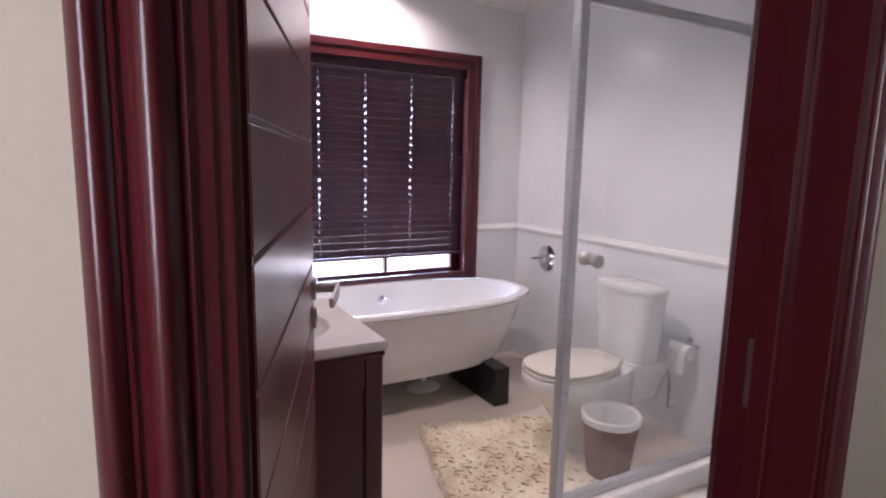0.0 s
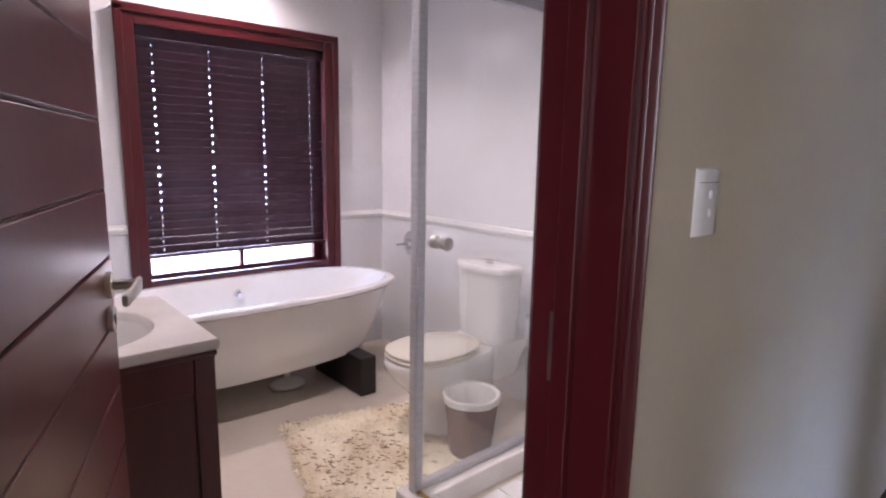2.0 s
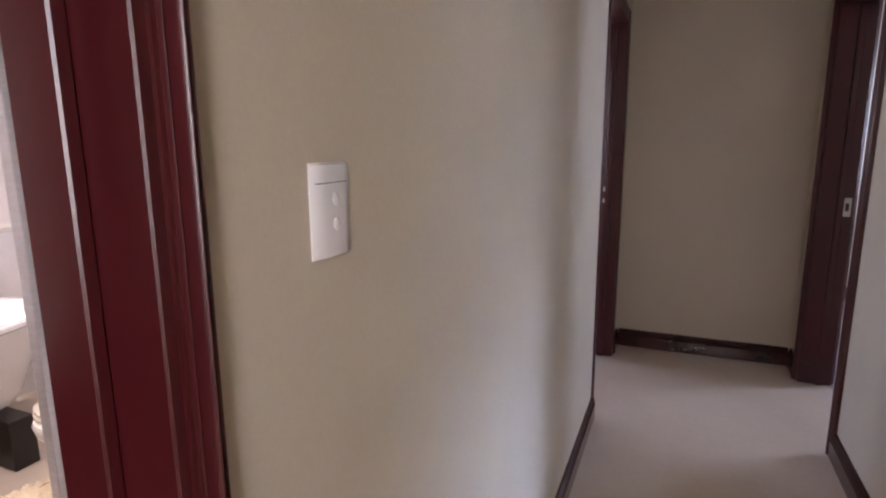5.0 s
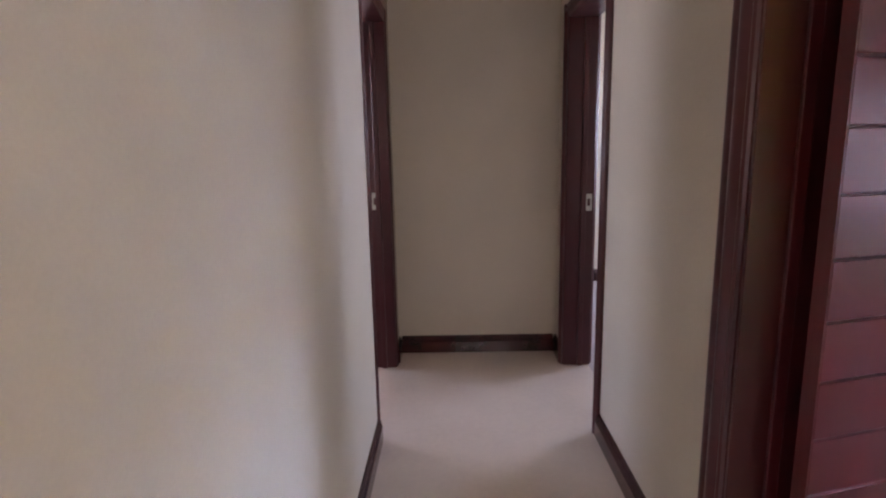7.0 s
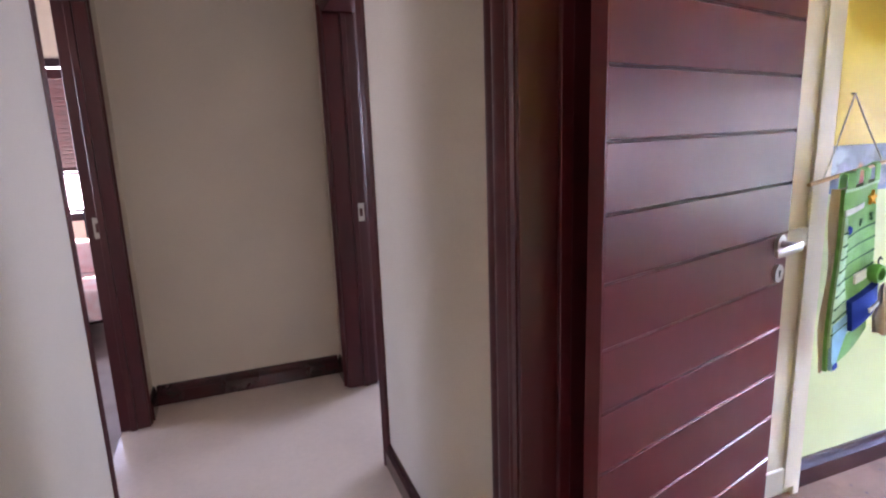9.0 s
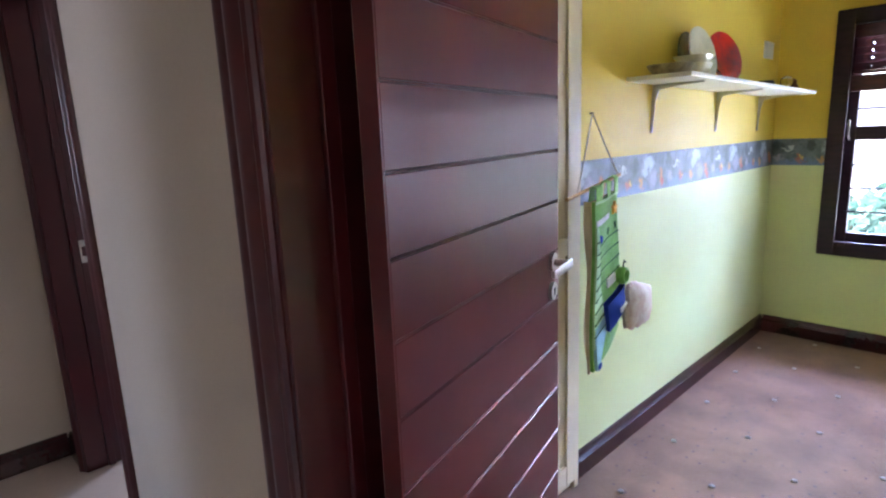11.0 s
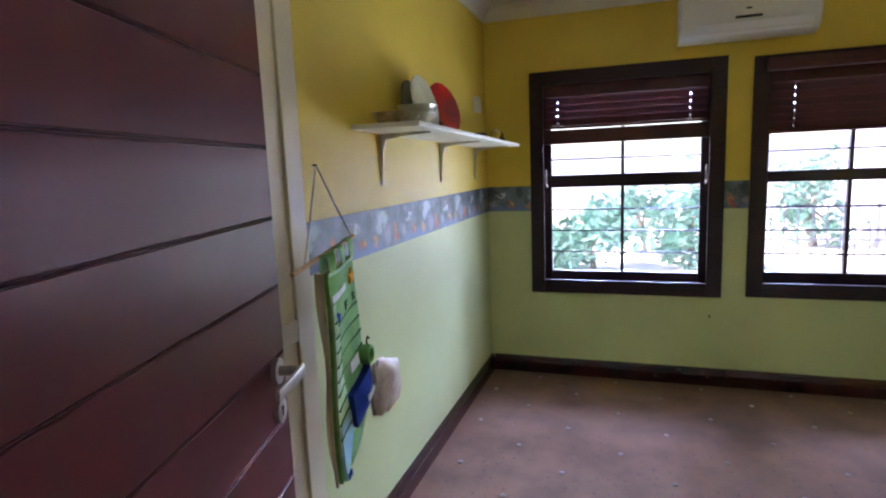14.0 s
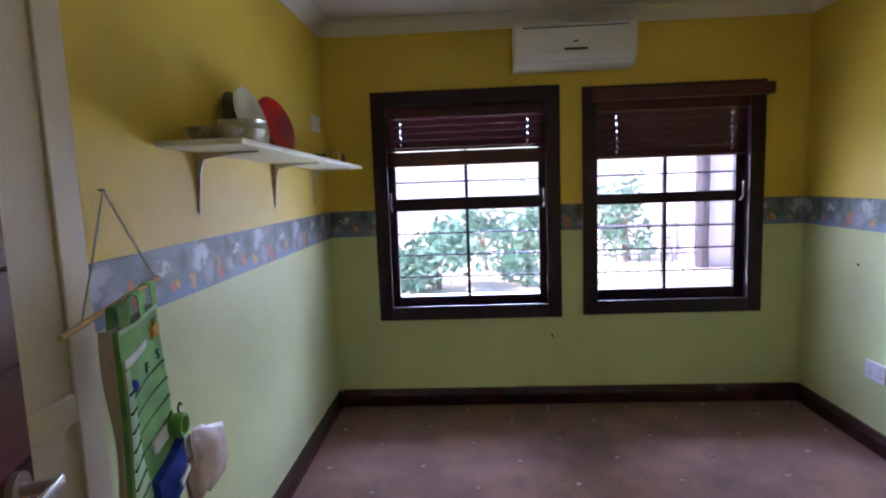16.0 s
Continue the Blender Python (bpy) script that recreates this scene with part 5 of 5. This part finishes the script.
# ---- the hanging pocket chart ----
def chart():
    th = thing("pocket_chart", Matrix.Identity(4), "green quilted pocket chart hanging from a dowel and string", "wall hanging")
    A, B = Vector((2.352, -2.062, 0)), Vector((2.377, -2.270, 0))
    ax = (B - A).normalized()
    nrm = Vector((-ax.y, ax.x, 0))
    if nrm.x > 0:
        nrm = -nrm
    W = (B - A).length

    def pt(u, v, d=0.0):
        """u across 0..1, v down in metres from the top seam, d out of the cloth; the lower part curls towards the room."""
        sag = 0.052 * (v / 0.62) ** 2
        curl = 0.01 * (v / 0.62) * (1 - u)
        wave = 0.006 * math.sin(9 * v + 5 * u)
        p = A + ax * (W * u * (1 - 0.10 * v / 0.62) - 0.060 * (v / 0.62) * (1 - u)) + nrm * (d + sag * 0.5 + wave + curl)
        top = 1.214 + 0.018 * u
        p.z = top - v * (1.0 - 0.14 * u)
        return p

    def cloth(name, u0, u1, v0, v1, d0, d1, mat, label="", nu=8, nv=16, bulge=0.0, fan=0.0):
        bm = bmesh.new()
        rows = []
        for j in range(nv + 1):
            v = v0 + (v1 - v0) * j / nv
            row = []
            for i in range(nu + 1):
                u = u0 + (u1 + fan * j / nv - u0) * i / nu
                b = bulge * math.sin(math.pi * i / nu) * math.sin(math.pi * j / nv)
                row.append(pt(u, v, d1 + b))
            for i in range(nu, -1, -1):
                u = u0 + (u1 + fan * j / nv - u0) * i / nu
                row.append(pt(u, v, d0))
            rows.append(row)
        loft(bm, rows)
        return part(name, bm, mat, th, label, True)
    cloth("backing", -0.03, 1.0, 0, 0.605, 0.0, 0.008, CANVAS, "beige canvas backing")
    bm = bmesh.new()
    rows = []
    for j in range(15):
        v = 0.58 * j / 14
        p = pt(0, v, 0.004)
        deep = Vector((0.024 - 0.018 * j / 14, 0.010 * math.sin(j * 0.7), 0))
        rows.append([p, p + deep, p + deep + Vector((0, 0.004, 0)), p + Vector((0, 0.005, 0))])
    loft(bm, rows)
    part("folded_side", bm, CANVAS, th, "beige canvas side folded back", True)
    cloth("front_panel", 0.0, 1.0, 0, 0.60, 0.008, 0.020, FELT, "green quilted front", 10, 24, 0.004)
    cloth("left_edge", 0.0, 0.07, 0.09, 0.52, 0.020, 0.027, FELTPALE, "pale green quilted side flap", 4, 20, 0.004, 0.40)
    cloth("top_binding", 0.0, 1.0, 0.0, 0.010, 0.020, 0.0235, FELTPALE, "pale green bound top edge", 8, 1)
    for k in range(9):
        v = 0.14 + 0.042 * k
        cloth("flap_seam", 0.01, 0.10 + 0.036 * k, v, v + 0.0035, 0.027, 0.0325, FELTDARK, "", 4, 1)
    cloth("title_strip", 0.04, 0.62, 0.068, 0.088, 0.020, 0.0235, FELTWHITE, "illegible pale title lettering", 10, 2)
    for k in range(4):
        v = 0.165 + 0.052 * k
        cloth("pocket_seam", 0.10, 0.98, v, v + 0.004, 0.020, 0.0245, FELTDARK, "", 8, 1)
    cloth("lower_band", 0.04, 0.50, 0.45, 0.60, 0.020, 0.031, FELTSKY, "light blue lower corner", 4, 6, 0.0, -0.40)
    cloth("lower_hem", 0.06, 0.14, 0.585, 0.60, 0.031, 0.035, FELTBLUE, "blue bound tip", 2, 2)
    cloth("blue_pocket", 0.36, 0.98, 0.405, 0.505, 0.022, 0.045, FELTBLUE, "dark blue pocket, gaping open", 8, 6, 0.02)
    cloth("pocket_mark", 0.58, 0.80, 0.445, 0.461, 0.058, 0.067, FELTWHITE, "small white tag on the pocket", 3, 1, 0.004)
    o = cloth("card_label", 0.52, 0.76, 0.325, 0.360, 0.021, 0.030, FELTWHITE, "small white printed card", 3, 3)
    bm = bmesh.new()
    c = pt(0.84, 0.062, 0.028)
    star = []
    for i in range(10):
        r = 0.026 if i % 2 == 0 else 0.011
        a = math.pi / 2 + i * math.pi / 5
        star.append((r * math.cos(a), r * math.sin(a)))
    loft(bm, [[c + ax * x + Vector((0, 0, y)) + nrm * d for x, y in star] for d in (-0.006, 0.002)])
    part("star", bm, FELTORANGE, th, "orange cloth star")
    for nm, mat, u, v, tx in (("letter", FELTDARK, 0.82, 0.132, "S"), ("letter", FELTDARK, 0.52, 0.135, "F"), ("letter", FELTSKY, 0.20, 0.142, "T")):
        cu = bpy.data.curves.new("letter", "FONT")
        cu.body, cu.size, cu.extrude, cu.align_x, cu.align_y = tx, 0.036, 0.002, "CENTER", "CENTER"
        if tx == "T":
            bm = bmesh.new()
            p = pt(u, v, 0.024)
            loft(bm, [[p + ax * (0.014 * math.cos(6.2832 * i / 16)) + Vector((0, 0, 0.014 * math.sin(6.2832 * i / 16))) + nrm * d for i in range(16)] for d in (-0.004, 0.002)])
            part("blue_spot", bm, FELTBLUE, th, "blue cloth spot")
            continue
        tmp = bpy.data.objects.new("letter", cu)
        scene.collection.objects.link(tmp)
        me = bpy.data.meshes.new_from_object(tmp)
        bpy.data.objects.remove(tmp)
        me.materials.clear()
        me.materials.append(mat)
        ob = new(nm, me)
        ob.parent = th
        ob.matrix_basis = Matrix.Translation(pt(u, v, 0.030)) @ Matrix((( ax.x, 0, nrm.x, 0), (ax.y, 0, nrm.y, 0), (0, 1, 0, 0), (0, 0, 0, 1)))
        tagged(ob, "dark green cloth letter " + tx)
    # loops over the dowel
    da, db = Vector((2.360, -1.934, 1.236)), Vector((2.392, -2.345, 1.287))
    for u0, u1 in ((0.02, 0.20), (0.42, 0.58), (0.84, 0.99)):
        bm = bmesh.new()
        rows = []
        for s in range(9):
            a = math.pi * s / 8
            q = []
            for u in (u0, u1):
                base = pt(u, 0, 0.010)
                t = (base.y - da.y) / (db.y - da.y)
                dz = da.z + (db.z - da.z) * t
                ce = Vector((base.x, base.y, dz))
                r = 0.013
                low = base.z - dz
                off = nrm * (math.cos(a) * r)
                zz = math.sin(a) * r if 0 < s < 8 else low
                q.append(ce + off + Vector((0, 0, zz)))
            rows.append([q[0], q[1], q[1] + Vector((0, 0, 0.003)) + nrm * 0.002 * math.cos(a), q[0] + Vector((0, 0, 0.003)) + nrm * 0.002 * math.cos(a)])
        loft(bm, rows)
        part("hanging_loop", bm, FELT, th, "", True)
    bm = bmesh.new()
    rod(bm, da, db, 0.0065, 12)
    part("dowel", bm, DOWEL, th, "pale wooden dowel", True)
    nail = Vector((YX1 - 0.012, -2.285, 1.522))
    for e, k in ((da + (db - da) * 0.17, 0), (da + (db - da) * 0.97, 1)):
        bm = bmesh.new()
        mid = (e + nail) / 2 - Vector((0, 0, 0.006))
        tube(bm, [e, mid, nail], 0.0022, 6)
        part("string", bm, STRING, th)
    bm = bmesh.new()
    rod(bm, (YX1 + 0.01, nail.y, nail.z), (YX1 - 0.016, nail.y, nail.z), 0.0025, 8)
    part("nail", bm, IRON, th)
    # round green pouch with a hook, and the plastic bag hanging from it
    c = pt(0.97, 0.365, 0.040)
    bm = bmesh.new()
    rows = []
    for k, r in ((-0.055, 0.018), (-0.03, 0.030), (0.0, 0.034), (0.012, 0.030), (0.012, 0.024), (-0.03, 0.016)):
        rows.append([c + nrm * k + ax * (r * math.cos(6.2832 * i / 18)) + Vector((0, 0, r * math.sin(6.2832 * i / 18))) for i in range(18)])
    loft(bm, rows)
    part("rolled_pouch", bm, FELT, th, "rolled green cloth pouch", True)
    bm = bmesh.new()
    tube(bm, [c + Vector((0, 0, 0.03)), c + Vector((0, 0.006, 0.045)), c + Vector((0, -0.004, 0.058)), c + Vector((0, -0.014, 0.048))], 0.0025, 6)
    part("hook", bm, IRON, th)
    return c + Vector((-0.005, -0.02, -0.035))


hang = chart()
rng = random.Random(21)
bm = bmesh.new()
rows = []
for z, w, d in ((0.0, 0.010, 0.008), (-0.02, 0.040, 0.020), (-0.06, 0.072, 0.030), (-0.12, 0.085, 0.034), (-0.165, 0.072, 0.028), (-0.182, 0.045, 0.014)):
    row = []
    for i in range(22):
        a = 6.2832 * i / 22
        k = 1 + rng.uniform(-0.16, 0.16)
        row.append(Vector((-0.012 - 0.4 * z * 0.1 + d * k * math.sin(a), -0.078 * min(1, -z / 0.05) + 1.2 * w * k * math.cos(a), z + 0.012 * rng.uniform(-1, 1) - 0.1 * w * math.cos(a))))
    rows.append(row)
loft(bm, rows)
o = part("plastic_bag", bm, FILMBAG, None, "", True)
o.matrix_basis = Matrix.Translation(hang)
tagged(o, "crumpled milky plastic bag hanging from the pocket chart", "bag")

# ---- far rooms ----
venetian("wooden_blind", 0, 0, -1, 1.2, 2.02, 1.22, 0.033, 40, (-0.4, 0.4), REDSLAT, "red-brown wooden venetian blind in the far window").matrix_basis = pose(6.33, 1.085, 0, 0, 0, -90)
solid("window_4", DARKWOOD, [(6.28, 6.3, 0.44, 0.50, 0.86, 2.09), (6.28, 6.3, 1.67, 1.73, 0.86, 2.09), (6.28, 6.3, 0.50, 1.67, 2.03, 2.09), (6.28, 6.3, 0.50, 1.67, 0.86, 0.92)], "dark timber window surround in the far room", "window")


def daybed():
    th = thing("iron_bed", pose(5.75, 1.05, 0), "dark wrought iron bed with pink bedding", "bed")
    bm = bmesh.new()
    box(bm, -0.45, 0.45, -0.42, 1.5, 0.28, 0.50, 0.05, 3)
    part("mattress", bm, PINK, th, "pink and white bedding", True)
    for x in (-0.45, 0.45):
        for y in (-0.45, 1.5):
            bm = bmesh.new()
            rod(bm, (x, y, 0), (x, y, 1.0), 0.016)
            part("post", bm, IRON, th)
    for x0_, x1_, y0_, y1_ in ((-0.45, 0.45, -0.45, -0.45), (0.45, 0.45, -0.45, 1.5)):
        for z in (0.62, 0.95):
            bm = bmesh.new()
            rod(bm, (x0_, y0_, z), (x1_, y1_, z), 0.010)
            part("rail", bm, IRON, th)
        for k in range(1, 8):
            t = k / 8
            bm = bmesh.new()
            p = Vector((x0_ + (x1_ - x0_) * t, y0_ + (y1_ - y0_) * t, 0.5))
            rod(bm, p, p + Vector((0, 0, 0.45)), 0.006)
            part("spindle", bm, IRON, th)
    for y, s in ((-0.2, 0.9), (0.15, 1.0)):
        bm = bmesh.new()
        bmesh.ops.create_uvsphere(bm, u_segments=20, v_segments=12, radius=0.2, matrix=Matrix.Translation((0.25, y, 0.62)) @ Matrix.Diagonal((0.45, 1, 0.75 * s, 1)))
        part("cushion", bm, PINK, th, "pink and white cushion", True)


daybed()

# ---- garden ----
solid("ground", PAVING, [(-150, 150, -220, 220, -0.5, -0.3)], "pale sunlit paving and ground outside", "ground")


def shrub(name, x, y, h, r, n, seed, label, trunk=0.0):
    rng = random.Random(seed)
    th = thing(name, pose(x, y, -0.3), label, "shrub" if not trunk else "tree", "garden plants")
    bm = bmesh.new()
    top = trunk if trunk else 0.35 * h
    rod(bm, (0, 0, -0.02), (0.05, 0.03, top), 0.05 if not trunk else 0.11, 10, 0.03 if not trunk else 0.07)
    tips = []
    for k in range(9):
        a = k * 2.4
        q = Vector((0.7 * r * math.cos(a), 0.7 * r * math.sin(a), 0.15 * h + 0.7 * h * rng.random()))
        rod(bm, (0.05, 0.03, top * 0.92), q, 0.035, 7, 0.008)
        tips.append(q)
    part("trunk", bm, BARK, th)
    verts, faces = [], []
    for _ in range(n):
        q = tips[rng.randrange(len(tips))] + Vector((rng.gauss(0, 0.28 * r), rng.gauss(0, 0.28 * r), rng.gauss(0, 0.13 * h)))
        if q.z < 0.05:
            continue
        d = Vector((rng.gauss(0, 1), rng.gauss(0, 1), rng.gauss(0, 0.7))).normalized()
        u = d.orthogonal().normalized() * rng.uniform(0.03, 0.06)
        d = d * rng.uniform(0.06, 0.13)
        b = len(verts)
        verts += [q - d, q + u, q + d, q - u]
        faces.append((b, b + 1, b + 2, b + 3))
    me = bpy.data.meshes.new("crown")
    me.from_pydata(verts, [], faces)
    me.materials.append(LEAF)
    o = new("crown", me)
    o.parent = th


shrub("garden_shrub", 2.15, -10.4, 1.15, 0.62, 1300, 1, "leafy green shrub in the sunny garden")
shrub("garden_shrub", 2.9, -10.2, 0.7, 0.4, 600, 2, "low leafy shrub in the sunny garden")
shrub("garden_shrub", 0.62, -10.6, 1.5, 0.42, 800, 3, "tall loose green shrub in the garden")
shrub("garden_tree", -1.75, -13.2, 1.75, 0.55, 800, 4, "small green tree behind the fence", 0.8)
shrub("garden_shrub", 1.3, -12.2, 1.25, 0.42, 450, 5, "loose green shrub in the sunny garden")


def pergola():
    th = thing("pergola", Matrix.Identity(4), "white timber pergola posts and beam in the garden", "pergola")
    for x in (3.75, 1.75, 0.85, -0.55):
        bm = bmesh.new()
        box(bm, x - 0.05, x + 0.05, -13.05, -12.95, -0.3, 1.95, 0.006)
        part("post", bm, PLASTER, th)
    bm = bmesh.new()
    box(bm, -1.5, 4.6, -13.08, -12.92, 1.95, 2.12, 0.006)
    part("beam", bm, PLASTER, th)


pergola()


def fence():
    th = thing("garden_fence", Matrix.Identity(4), "thin metal garden fence by the paving", "fence")
    for z in (0.1, 0.62):
        bm = bmesh.new()
        box(bm, -2.4, 0.6, -11.02, -10.98, z, z + 0.03)
        part("rail", bm, GREYPIPE, th)
    for k in range(16):
        bm = bmesh.new()
        rod(bm, (-2.35 + 0.195 * k, -11, -0.3), (-2.35 + 0.195 * k, -11, 0.68), 0.010, 8)
        part("post", bm, GREYPIPE, th)


fence()
solid("backdrop_garden_wall", PLASTER, [(-14, 22, -24.2, -24.0, -0.3, 2.1)], "long pale boundary wall across the garden", "garden wall")


def wing():
    th = thing("house_wing", Matrix.Identity(4), "plastered wing of the house outside, lilac shade put in its colour", "house")
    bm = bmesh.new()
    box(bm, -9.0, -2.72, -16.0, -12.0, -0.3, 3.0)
    # wall colour carries its shade, darker and bluer than the sunlit plaster
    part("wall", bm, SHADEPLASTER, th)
    bm = bmesh.new()
    box(bm, -9.3, -2.35, -16.3, -11.6, 3.0, 3.18, 0.02)
    part("roof", bm, GREYPIPE, th)
    bm = bmesh.new()
    rod(bm, (-2.86, -11.93, -0.3), (-2.86, -11.93, 3.0), 0.11, 14)
    part("downpipe", bm, DARKPIPE, th, "dark grey downpipe")


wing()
